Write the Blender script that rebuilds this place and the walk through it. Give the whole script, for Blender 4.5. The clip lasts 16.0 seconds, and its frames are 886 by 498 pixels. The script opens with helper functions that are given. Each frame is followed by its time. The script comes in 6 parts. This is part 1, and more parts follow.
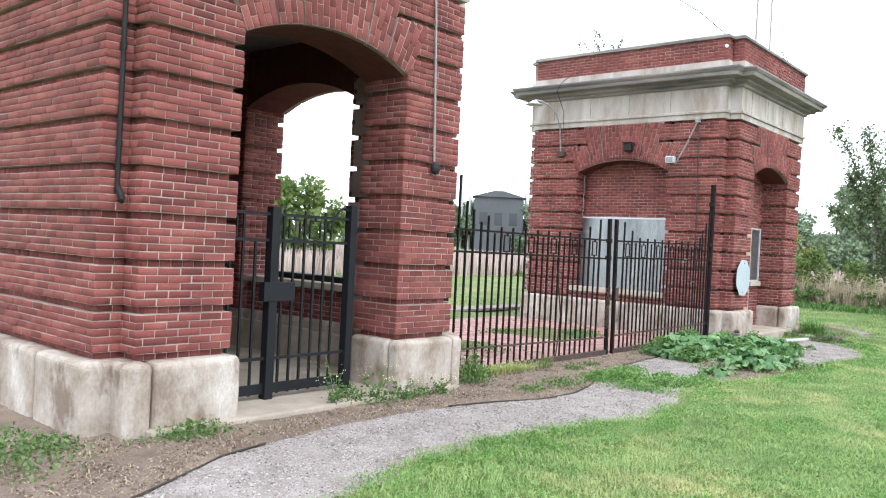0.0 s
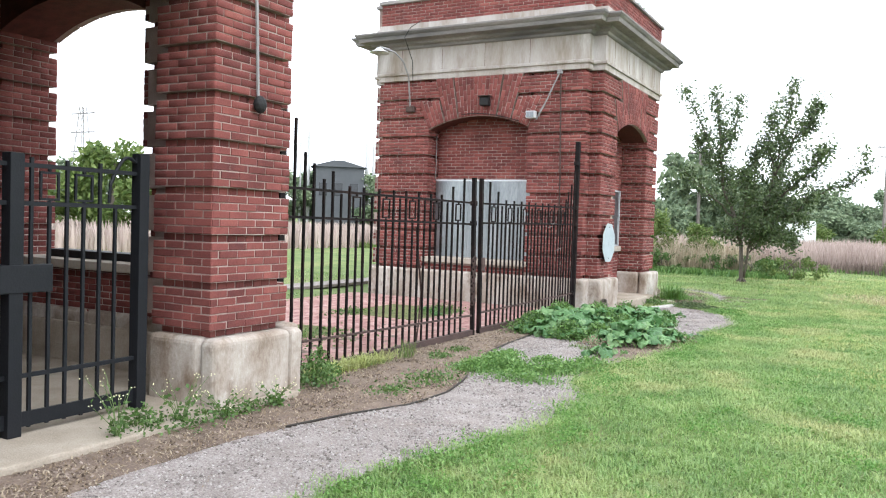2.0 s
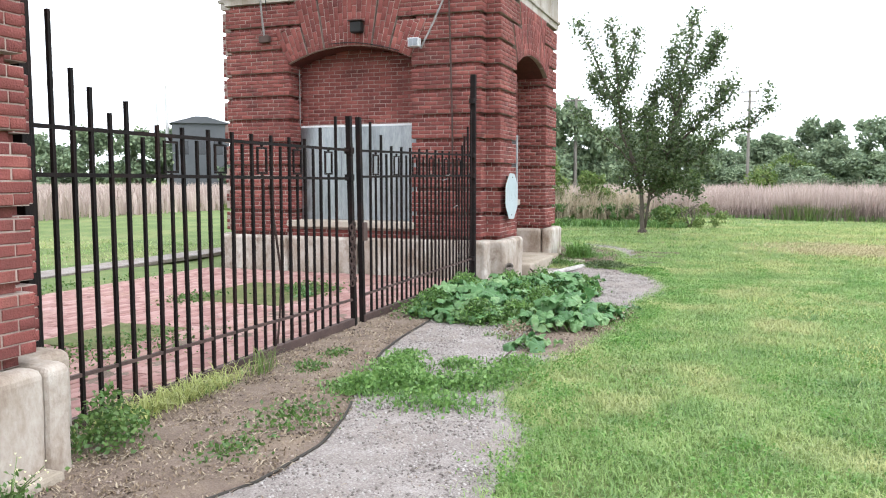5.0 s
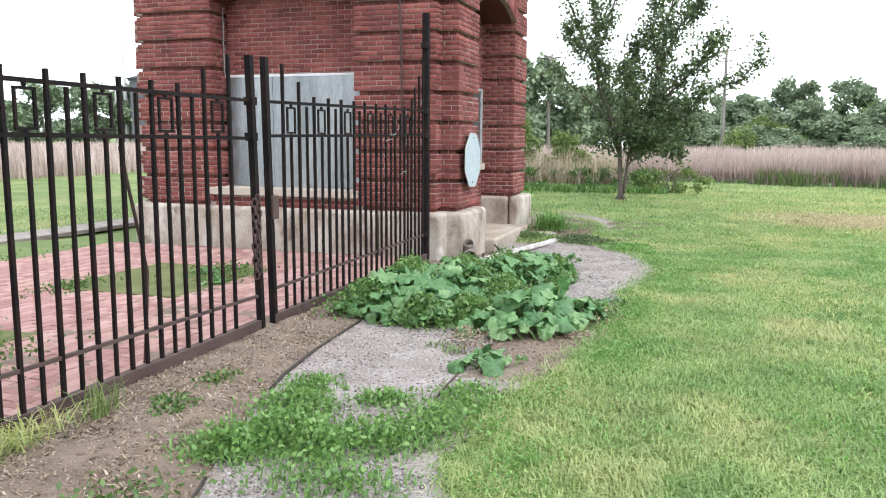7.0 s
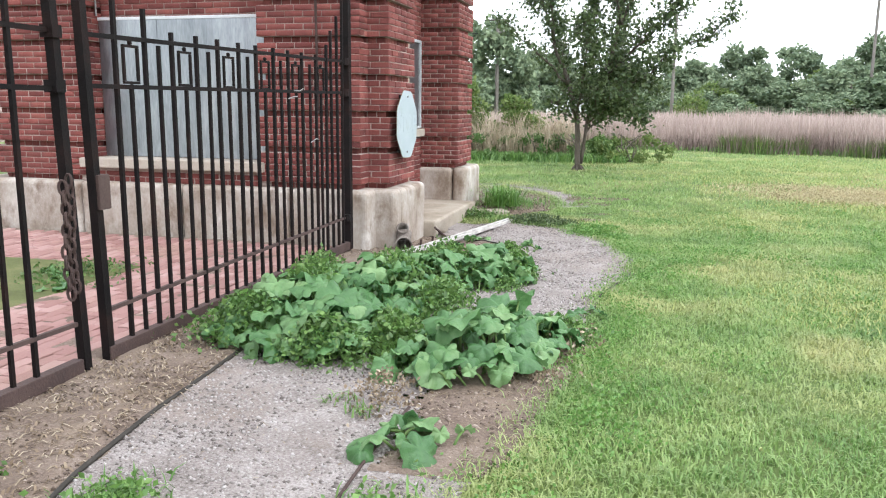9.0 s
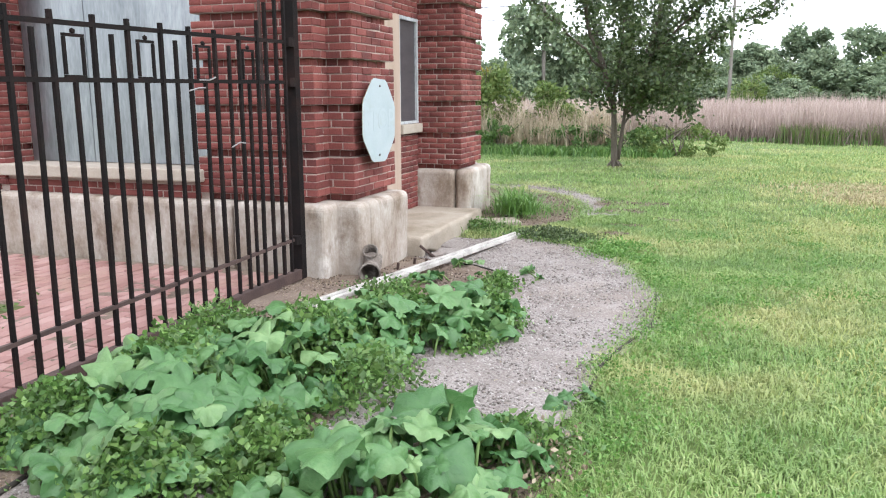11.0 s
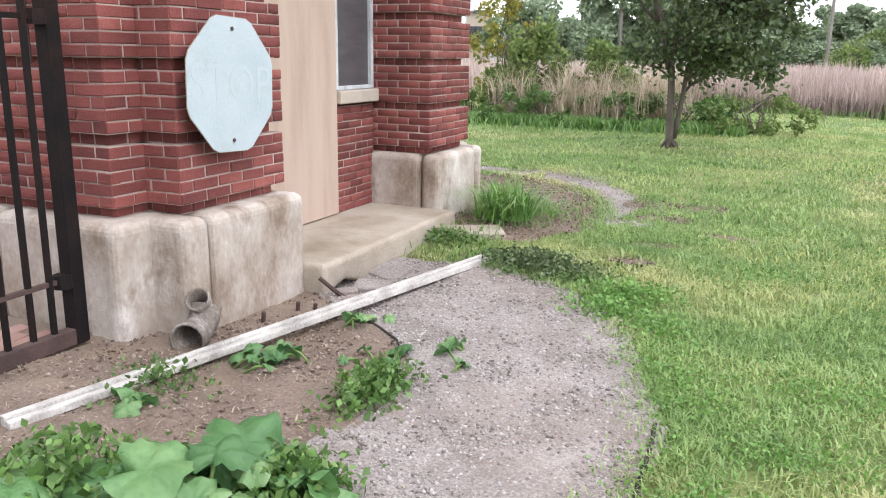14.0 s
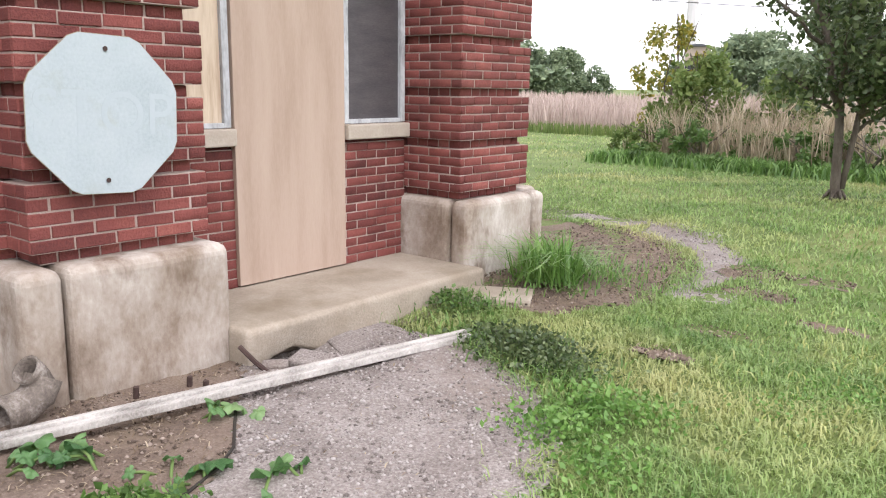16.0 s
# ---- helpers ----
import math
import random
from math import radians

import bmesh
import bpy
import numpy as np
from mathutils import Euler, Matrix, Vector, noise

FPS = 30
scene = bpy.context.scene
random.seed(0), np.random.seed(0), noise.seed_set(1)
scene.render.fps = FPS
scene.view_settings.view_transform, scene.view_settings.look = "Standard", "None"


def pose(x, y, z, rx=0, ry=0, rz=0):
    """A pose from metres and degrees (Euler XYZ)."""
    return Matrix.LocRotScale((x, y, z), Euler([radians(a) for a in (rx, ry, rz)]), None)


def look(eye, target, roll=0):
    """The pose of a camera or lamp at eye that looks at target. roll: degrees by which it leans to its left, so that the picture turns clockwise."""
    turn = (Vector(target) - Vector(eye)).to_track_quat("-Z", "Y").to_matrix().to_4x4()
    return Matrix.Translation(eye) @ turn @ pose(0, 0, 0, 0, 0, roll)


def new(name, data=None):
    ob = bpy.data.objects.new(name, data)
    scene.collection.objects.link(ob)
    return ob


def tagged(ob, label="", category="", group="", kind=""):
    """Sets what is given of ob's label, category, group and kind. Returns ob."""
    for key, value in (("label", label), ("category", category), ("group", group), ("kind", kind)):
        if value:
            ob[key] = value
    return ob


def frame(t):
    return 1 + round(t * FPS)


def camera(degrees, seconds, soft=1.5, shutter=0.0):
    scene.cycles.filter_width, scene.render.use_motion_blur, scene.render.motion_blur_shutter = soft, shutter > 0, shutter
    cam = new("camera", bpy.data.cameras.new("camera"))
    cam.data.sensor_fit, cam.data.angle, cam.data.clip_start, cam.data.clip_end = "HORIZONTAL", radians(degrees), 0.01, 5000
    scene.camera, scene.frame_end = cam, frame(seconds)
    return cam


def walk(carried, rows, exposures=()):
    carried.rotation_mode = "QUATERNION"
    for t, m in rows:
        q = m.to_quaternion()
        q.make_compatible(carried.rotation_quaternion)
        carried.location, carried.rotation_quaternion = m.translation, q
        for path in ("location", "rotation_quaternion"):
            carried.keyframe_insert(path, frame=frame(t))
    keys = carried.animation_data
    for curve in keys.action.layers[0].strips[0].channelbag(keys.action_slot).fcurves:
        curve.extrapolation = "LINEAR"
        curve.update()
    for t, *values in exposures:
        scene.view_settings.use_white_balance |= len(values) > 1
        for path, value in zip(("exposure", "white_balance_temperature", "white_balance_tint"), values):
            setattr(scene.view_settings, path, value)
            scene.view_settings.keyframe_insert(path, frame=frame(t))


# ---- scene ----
cam = camera(58.2, 16.0, soft=1.1)
PATH = [
    (0, (-0.299, 0.452, 1.689), (-1.605, 1.966, 1.675), 2.9),
    (0.5, (-0.663, 0.876, 1.684), (-1.902, 2.447, 1.684), 1.6),
    (1, (-1.026, 1.275, 1.641), (-2.151, 2.928, 1.642), 1.6),
    (1.5, (-1.366, 1.695, 1.604), (-2.396, 3.409, 1.573), 2.0),
    (2, (-1.636, 2.109, 1.6), (-2.614, 3.853, 1.531), 1.8),
    (2.5, (-1.947, 2.47, 1.613), (-2.883, 4.234, 1.507), 0.9),
    (3, (-2.172, 2.877, 1.588), (-3.046, 4.673, 1.48), 0.9),
    (3.5, (-2.382, 3.27, 1.583), (-3.206, 5.089, 1.465), 0.8),
    (4, (-2.582, 3.675, 1.591), (-3.351, 5.516, 1.45), 0.4),
    (6.5, (-3.188, 5.963, 1.546), (-3.83, 7.842, 1.306), 0.2),
    (7, (-3.263, 6.461, 1.581), (-3.888, 8.341, 1.306), 0.3),
    (7.5, (-3.41, 6.929, 1.571), (-4.01, 8.815, 1.285), 0.2),
    (8, (-3.495, 7.442, 1.555), (-4.056, 9.338, 1.253), 0.6),
    (8.5, (-3.597, 7.961, 1.532), (-4.115, 9.862, 1.192), 1.0),
    (9, (-3.685, 8.461, 1.507), (-4.183, 10.365, 1.151), 0.5),
    (11.5, (-3.506, 10.908, 1.529), (-4.18, 12.748, 1.13), 0.8),
    (12, (-3.526, 11.457, 1.487), (-4.226, 13.283, 1.068), 2.2),
    (12.5, (-3.569, 11.998, 1.486), (-4.274, 13.819, 1.054), 1.6),
    (13, (-3.525, 12.52, 1.46), (-4.239, 14.332, 1.003), 0.5),
    (13.5, (-3.512, 13.013, 1.463), (-4.262, 14.803, 0.982), 0.7),
    (14, (-3.442, 13.438, 1.477), (-4.233, 15.213, 1.0), 0.8),
    (14.5, (-3.263, 13.866, 1.478), (-4.136, 15.607, 1.025), 0.6),
    (15, (-3.121, 14.294, 1.469), (-4.092, 16.002, 1.093), 1.9),
    (15.5, (-2.874, 14.736, 1.458), (-3.984, 16.362, 1.104), 0.3),
    (16, (-2.732, 15.192, 1.444), (-3.982, 16.7, 1.044), 0.8),
]
walk(cam, [(t, look(eye, target, roll)) for t, eye, target, roll in PATH], [(0.0, 0.92, 6000, 9), (2.5, 0.86, 6100, 9), (13.0, 0.86, 6150, 13), (16.0, 0.69, 6500, 17)])

# ---- light ----
SUN_UP, SUN_TURN = 52.0, 115.0
world = bpy.data.worlds.new("overcast")
scene.world = world
world.use_nodes = True
wn = world.node_tree
sky = wn.nodes.new("ShaderNodeTexSky")
sky.sky_type, sky.sun_disc = "NISHITA", False
sky.sun_elevation, sky.sun_rotation = radians(SUN_UP), radians(SUN_TURN)
sky.air_density, sky.dust_density, sky.ozone_density = 1.0, 4.0, 1.0
pale = wn.nodes.new("ShaderNodeHueSaturation")
pale.inputs["Saturation"].default_value = 0.10
wn.links.new(sky.outputs[0], pale.inputs["Color"])
veil = wn.nodes.new("ShaderNodeMixRGB")  # an even white cloud deck over the clear sky
veil.inputs[0].default_value = 0.82
veil.inputs[2].default_value = (12.6, 12.8, 13.2, 1)
wn.links.new(pale.outputs[0], veil.inputs[1])
wn.links.new(veil.outputs[0], wn.nodes["Background"].inputs[0])
wn.nodes["Background"].inputs[1].default_value = 0.13
lamp = bpy.data.lights.new("sun", "SUN")
lamp.energy, lamp.angle, lamp.color = 1.0, radians(40), (1.0, 0.96, 0.90)
sun = new("sun", lamp)
sun.matrix_world = look((0, 0, 30), (0 + 30 * math.sin(radians(SUN_TURN)) * -0.78, 30 * math.cos(radians(SUN_TURN)) * -0.78, 0))


# ---- materials ----
def material(name, stops, rough=0.8, metal=0.0, scale=6.0, fine=60.0, fine_mix=0.35, bump=0.3, bump_scale=None,
             stain=None, stain_scale=1.2, stain_range=(0.52, 0.72), island=0.0, stretch=(1, 1, 1), detail=6.0):
    """stops: colours from dark to light; two scales of noise choose among them; stain: a colour laid over in patches;
    island: how far each loose piece or object differs from the next."""
    m = bpy.data.materials.new(name)
    m.use_nodes = True
    nt = m.node_tree
    add, link = nt.nodes.new, nt.links.new
    out = nt.nodes["Principled BSDF"]
    where = add("ShaderNodeNewGeometry")
    mapping = add("ShaderNodeMapping")
    mapping.inputs["Scale"].default_value = stretch
    link(where.outputs["Position"], mapping.inputs["Vector"])

    def cloud(s, d=detail, rough_=0.6):
        n = add("ShaderNodeTexNoise")
        n.inputs["Scale"].default_value, n.inputs["Detail"].default_value = s, d
        n.inputs["Roughness"].default_value = rough_
        link(mapping.outputs[0], n.inputs["Vector"])
        return n.outputs["Fac"]

    def calc(op, a, b):
        n = add("ShaderNodeMath")
        n.operation = op
        for i, v in enumerate((a, b)):
            if isinstance(v, (int, float)):
                n.inputs[i].default_value = v
            else:
                link(v, n.inputs[i])
        return n.outputs[0]

    big, small = cloud(scale), cloud(fine, 3.0)
    f = calc("ADD", calc("MULTIPLY", big, 1 - fine_mix), calc("MULTIPLY", small, fine_mix))
    f = calc("ADD", calc("MULTIPLY", calc("SUBTRACT", f, 0.5), 2.2), 0.5)
    if island:
        info = add("ShaderNodeObjectInfo")
        r = calc("FRACT", calc("ADD", info.outputs["Random"], where.outputs["Random Per Island"]), 0)
        f = calc("ADD", calc("MULTIPLY", f, 1 - island), calc("MULTIPLY", r, island))
    ramp = add("ShaderNodeValToRGB")
    els = ramp.color_ramp.elements
    while len(els) < len(stops):
        els.new(0.5)
    for i, c in enumerate(stops):
        els[i].position, els[i].color = i / max(1, len(stops) - 1), (*c, 1)
    link(f, ramp.inputs[0])
    colour = ramp.outputs[0]
    if stain:
        s = add("ShaderNodeMapRange")
        s.inputs["From Min"].default_value, s.inputs["From Max"].default_value = stain_range
        link(cloud(stain_scale, 8.0, 0.65), s.inputs["Value"])
        mix = add("ShaderNodeMixRGB")
        mix.inputs[2].default_value = (*stain, 1)
        link(calc("MULTIPLY", s.outputs[0], 0.8), mix.inputs[0])
        link(colour, mix.inputs[1])
        colour = mix.outputs[0]
    link(colour, out.inputs["Base Color"])
    link(calc("ADD", calc("MULTIPLY", small, 0.25), rough - 0.12), out.inputs["Roughness"])
    out.inputs["Metallic"].default_value = metal
    out.inputs["Specular IOR Level"].default_value = 0.5 if rough < 0.5 or metal else 0.22  # weathered, porous faces hardly shine
    if bump:
        b = add("ShaderNodeBump")
        b.inputs["Strength"].default_value, b.inputs["Distance"].default_value = bump, 0.01
        link(cloud(bump_scale, 4.0) if bump_scale else small, b.inputs["Height"])
        link(b.outputs[0], out.inputs["Normal"])
    return m


def leafy(name, stops, shine=0.45, bump=0.0, bump_scale=None, island=0.75, scale=0.6, seep=0.35, stain=None, stain_scale=0.35, stain_range=(0.52, 0.72)):
    m = material(name, stops, rough=shine, scale=scale, fine=25, fine_mix=0.3, bump=bump, bump_scale=bump_scale, island=island, stain=stain, stain_scale=stain_scale, stain_range=stain_range)
    nt = m.node_tree
    out = nt.nodes["Principled BSDF"]
    thin = nt.nodes.new("ShaderNodeBsdfTranslucent")
    both = nt.nodes.new("ShaderNodeMixShader")
    both.inputs[0].default_value = seep
    nt.links.new(out.inputs["Base Color"].links[0].from_socket, thin.inputs["Color"])
    nt.links.new(out.outputs[0], both.inputs[1])
    nt.links.new(thin.outputs[0], both.inputs[2])
    nt.links.new(both.outputs[0], nt.nodes["Material Output"].inputs[0])
    return m


BRICK = material("red brick", [(0.055, 0.022, 0.022), (0.14, 0.043, 0.039), (0.225, 0.070, 0.061), (0.36, 0.140, 0.112)], rough=0.85, scale=2.2, fine=90,
                 fine_mix=0.35, bump=0.8, island=0.36, stain=(0.075, 0.038, 0.035), stain_scale=0.9, stain_range=(0.55, 0.80))
# darker than BRICK: indoor shade of the open gatehouse is put into this colour
BRICK_WALL = material("shade-darkened brick backing", [(0.055, 0.022, 0.02), (0.13, 0.042, 0.036)], rough=0.9, scale=8, bump=0.4)
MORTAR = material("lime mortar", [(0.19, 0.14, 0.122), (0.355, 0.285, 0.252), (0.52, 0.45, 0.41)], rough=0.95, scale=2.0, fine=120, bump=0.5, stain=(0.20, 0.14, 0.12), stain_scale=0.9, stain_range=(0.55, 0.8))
BASE_STONE = material("pale base stone", [(0.145, 0.104, 0.077), (0.29, 0.240, 0.196), (0.425, 0.382, 0.340), (0.62, 0.590, 0.555)], rough=0.88, scale=1.9, fine=30, fine_mix=0.22, bump=0.6, bump_scale=45,
                      stain=(0.145, 0.098, 0.066), stain_scale=2.4, stain_range=(0.53, 0.66), stretch=(1.2, 1.2, 0.75))
STONE = material("weathered limestone", [(0.19, 0.165, 0.135), (0.35, 0.306, 0.27), (0.445, 0.405, 0.38), (0.60, 0.575, 0.56)], rough=0.85, scale=1.5, fine=30, fine_mix=0.14, bump=0.5, bump_scale=60,
                 stain=(0.215, 0.165, 0.115), stain_scale=2.2, stain_range=(0.50, 0.72), stretch=(1.5, 1.5, 0.4))
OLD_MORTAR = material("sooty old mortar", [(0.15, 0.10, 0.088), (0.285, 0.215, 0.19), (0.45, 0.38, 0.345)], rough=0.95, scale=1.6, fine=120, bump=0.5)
RANK = leafy("rank bright grass", [(0.065, 0.145, 0.034), (0.140, 0.265, 0.065), (0.24, 0.38, 0.11)])
CONCRETE = material("worn concrete", [(0.22, 0.185, 0.145), (0.34, 0.295, 0.24), (0.45, 0.405, 0.345)], rough=0.9, scale=2.2, fine=70, bump=0.6, stain=(0.22, 0.18, 0.13), stain_scale=1.6)
SILL = material("painted stone sill", [(0.34, 0.29, 0.24), (0.48, 0.43, 0.37)], rough=0.8, scale=5, bump=0.4)
IRON = material("rusty black iron", [(0.006, 0.0055, 0.006), (0.011, 0.009, 0.009), (0.020, 0.013, 0.012)], rough=0.6, metal=0.0, scale=5, fine=80, bump=0.35, stain=(0.024, 0.012, 0.010), stain_scale=2.5, stain_range=(0.52, 0.76))
IRON.node_tree.nodes["Principled BSDF"].inputs["Specular IOR Level"].default_value = 0.08  # matt, rust-bloomed paint
IRON_PAINT = material("black painted iron", [(0.006, 0.007, 0.009), (0.012, 0.013, 0.016)], rough=0.55, metal=0.0, scale=4, bump=0.2)
RUST = material("rusted iron rail", [(0.030, 0.021, 0.020), (0.065, 0.040, 0.035), (0.10, 0.066, 0.056)], rough=0.85, metal=0.2, scale=4, fine=60, bump=0.5)
STEEL = material("galvanised sheet", [(0.15, 0.165, 0.18), (0.27, 0.29, 0.31), (0.44, 0.465, 0.49)], rough=0.38, metal=0.85, scale=2.2, fine=30, bump=0.1, stain=(0.52, 0.54, 0.56), stain_scale=1.2, stretch=(1.6, 1, 0.3))
PLYWOOD = material("painted plywood", [(0.32, 0.238, 0.185), (0.41, 0.318, 0.258), (0.46, 0.37, 0.308)], rough=0.75, scale=1.4, fine=40, fine_mix=0.25, bump=0.15, stretch=(4, 4, 0.5))
RAW_PLY = material("raw plywood", [(0.42, 0.32, 0.23), (0.58, 0.48, 0.37), (0.68, 0.59, 0.48)], rough=0.8, scale=7, fine=30, fine_mix=0.2, bump=0.2, stretch=(3, 3, 0.35))
OLD_WHITE = material("peeling white wood", [(0.14, 0.125, 0.11), (0.44, 0.42, 0.395), (0.68, 0.66, 0.635)], rough=0.85, scale=4, fine=60, bump=0.6, stretch=(4, 1, 1))
FRAME = material("flaking window paint", [(0.16, 0.16, 0.16), (0.42, 0.44, 0.46), (0.62, 0.64, 0.66)], rough=0.7, scale=9, fine=60, bump=0.4, stretch=(1, 1, 0.3))
DARK_BOARD = material("dark boarded pane", [(0.035, 0.032, 0.036), (0.07, 0.065, 0.07), (0.11, 0.10, 0.105)], rough=0.4, scale=5, fine=50, bump=0.2, stretch=(1, 0.6, 2.5))
SIGN = material("faded sign face", [(0.29, 0.35, 0.375), (0.37, 0.43, 0.46), (0.43, 0.485, 0.51)], rough=0.45, scale=2.5, fine=60, bump=0.1, stain=(0.30, 0.33, 0.29), stain_scale=3.5, stain_range=(0.55, 0.8))
SIGN_INK = material("ghost lettering", [(0.345, 0.405, 0.435), (0.40, 0.46, 0.49)], rough=0.45, scale=4, bump=0.0)
SIGN_EDGE = material("rusty sign edge", [(0.20, 0.15, 0.10), (0.40, 0.36, 0.28)], rough=0.7, scale=9, bump=0.2)
BLACK = material("black fitting", [(0.010, 0.010, 0.011), (0.025, 0.024, 0.024)], rough=0.6, scale=8, bump=0.2)
GREY_METAL = material("grey conduit", [(0.20, 0.19, 0.19), (0.34, 0.33, 0.33)], rough=0.55, metal=0.4, scale=9, bump=0.2)
SHADE = material("enamel lamp shade", [(0.52, 0.54, 0.56), (0.66, 0.68, 0.70)], rough=0.35, scale=6, bump=0.0)
ROOFING = material("roof felt", [(0.05, 0.05, 0.05), (0.10, 0.10, 0.10)], rough=0.95, scale=3, bump=0.4)
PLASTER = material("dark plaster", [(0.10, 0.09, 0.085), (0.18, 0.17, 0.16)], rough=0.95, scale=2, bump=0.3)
RUBBER = material("old black hose", [(0.022, 0.020, 0.018), (0.055, 0.048, 0.040)], rough=0.7, scale=8, bump=0.2)
CLAY = material("rusted cast pipe", [(0.05, 0.04, 0.034), (0.17, 0.145, 0.125), (0.42, 0.39, 0.36)], rough=0.85, scale=9, fine=70, bump=0.6)
GRAVEL = material("limestone gravel", [(0.10, 0.082, 0.074), (0.255, 0.225, 0.21), (0.45, 0.42, 0.405)], rough=0.95, scale=3, fine=85, fine_mix=0.6, bump=1.0, stain=(0.20, 0.155, 0.125), stain_scale=0.7)
PEBBLE = material("gravel stones", [(0.07, 0.058, 0.052), (0.21, 0.185, 0.173), (0.33, 0.302, 0.287), (0.46, 0.432, 0.415)], rough=0.9, scale=2, fine=60, bump=0.2, island=0.8)
DIRT = material("dry trodden soil", [(0.075, 0.054, 0.042), (0.165, 0.125, 0.10), (0.29, 0.235, 0.195)], rough=0.95, scale=2.2, fine=70, fine_mix=0.5, bump=1.0, stain=(0.27, 0.21, 0.15), stain_scale=2.3, stain_range=(0.5,0.8))
LAWN = material("mown lawn", [(0.045, 0.072, 0.022), (0.110, 0.155, 0.048), (0.22, 0.245, 0.10)], rough=0.9, scale=1.2, fine=40, fine_mix=0.5, bump=1.0, stain=(0.25, 0.235, 0.10), stain_scale=0.35)
BLADE = leafy("grass blades", [(0.048, 0.104, 0.027), (0.158, 0.275, 0.078), (0.305, 0.420, 0.146), (0.54, 0.56, 0.27)], island=0.27, scale=1.3, stain=(0.52, 0.495, 0.235), stain_scale=0.6, stain_range=(0.49, 0.66))
CLOVER = leafy("clover and plantain leaves", [(0.065, 0.155, 0.034), (0.150, 0.300, 0.066), (0.27, 0.43, 0.125)], island=0.6, scale=4.0)
WEED = leafy("rank green weeds", [(0.045, 0.095, 0.022), (0.09, 0.175, 0.042), (0.17, 0.26, 0.075)])
PAVER = material("clay paver", [(0.21, 0.108, 0.097), (0.32, 0.185, 0.168), (0.44, 0.30, 0.275)], rough=0.85, scale=1.2, fine=60, bump=0.4, island=0.6, stain=(0.34, 0.235, 0.18), stain_scale=0.8)
JOINT = material("paver joint sand", [(0.14, 0.11, 0.085), (0.25, 0.20, 0.16)], rough=0.95, scale=5, bump=0.5)
DRY_GRASS = leafy("burnt grass", [(0.26, 0.21, 0.11), (0.46, 0.40, 0.22), (0.60, 0.53, 0.33)], island=0.5, scale=2.0)
YELLOW_GRASS = leafy("yellowed grass", [(0.22, 0.27, 0.08), (0.40, 0.44, 0.15), (0.54, 0.54, 0.25)], island=0.5, scale=2.0)
SQUASH = leafy("squash leaf", [(0.036, 0.112, 0.036), (0.108, 0.235, 0.080), (0.29, 0.43, 0.19)], shine=0.42, island=0.55, scale=9, seep=0.3, bump=0.7, bump_scale=45)
STALK = leafy("green stalk", [(0.10, 0.17, 0.05), (0.16, 0.24, 0.08)], shine=0.5, seep=0.1)
BARK = material("grey bark", [(0.055, 0.045, 0.036), (0.13, 0.11, 0.09), (0.20, 0.175, 0.15)], rough=0.95, scale=6, fine=50, bump=1.0, stretch=(2, 2, 0.5))
LEAF = leafy("dark tree leaves", [(0.030, 0.055, 0.022), (0.065, 0.105, 0.040), (0.115, 0.16, 0.062), (0.17, 0.22, 0.095)], shine=0.4, scale=0.8, seep=0.3)
# leaf green lightened and greyed: distance haze painted into the base colour
FAR_LEAF = leafy("haze-paled woodland leaves", [(0.105, 0.155, 0.100), (0.190, 0.250, 0.152), (0.285, 0.340, 0.205)], shine=0.6, scale=0.12, seep=0.2)
PALE_LEAF = leafy("light shrub leaves", [(0.075, 0.13, 0.036), (0.14, 0.20, 0.058), (0.21, 0.26, 0.085)], shine=0.5, scale=0.5, seep=0.35)
YELLOW_LEAF = leafy("yellowing leaves", [(0.085, 0.14, 0.035), (0.22, 0.22, 0.05), (0.36, 0.28, 0.045)], shine=0.5, scale=0.5)
STALKY = leafy("purple-brown meadow stems", [(0.13, 0.10, 0.085), (0.22, 0.165, 0.15), (0.32, 0.26, 0.235)], shine=0.8, island=0.6, scale=0.4, seep=0.2)
STRAW = leafy("dry meadow grass", [(0.29, 0.225, 0.195), (0.45, 0.365, 0.325), (0.60, 0.50, 0.455)], shine=0.8, island=0.6, scale=0.15, seep=0.3)
REED = leafy("tan reeds", [(0.30, 0.245, 0.165), (0.46, 0.39, 0.285), (0.61, 0.54, 0.42)], shine=0.8, island=0.7, scale=0.5, seep=0.3)
FLOWER = material("small pale flowers", [(0.62, 0.60, 0.30), (0.75, 0.73, 0.55)], rough=0.7, bump=0.0)
MOSS = material("mossy soil", [(0.055, 0.064, 0.026), (0.115, 0.13, 0.050), (0.20, 0.18, 0.088)], rough=0.95, scale=3, fine=60, bump=0.8)
VAN_PAINT = material("white van paint", [(0.72, 0.73, 0.75), (0.80, 0.81, 0.82)], rough=0.3, bump=0.0)
SHED = material("grey cladding", [(0.075, 0.08, 0.09), (0.11, 0.115, 0.125)], rough=0.7, scale=0.3, fine=2, bump=0.0)
SHED_WARM = material("tan cladding", [(0.36, 0.30, 0.25), (0.44, 0.37, 0.31)], rough=0.7, scale=0.3, fine=2, bump=0.0)
SHED_PALE = material("pale cladding", [(0.50, 0.50, 0.50), (0.60, 0.60, 0.60)], rough=0.7, scale=0.3, fine=2, bump=0.0)
GLASS = material("dark glazing", [(0.02, 0.022, 0.025), (0.04, 0.043, 0.048)], rough=0.12, bump=0.0)
WOOD_POLE = material("weathered pole", [(0.14, 0.125, 0.11), (0.26, 0.24, 0.22)], rough=0.9, scale=3, bump=0.4, stretch=(3, 3, 0.3))


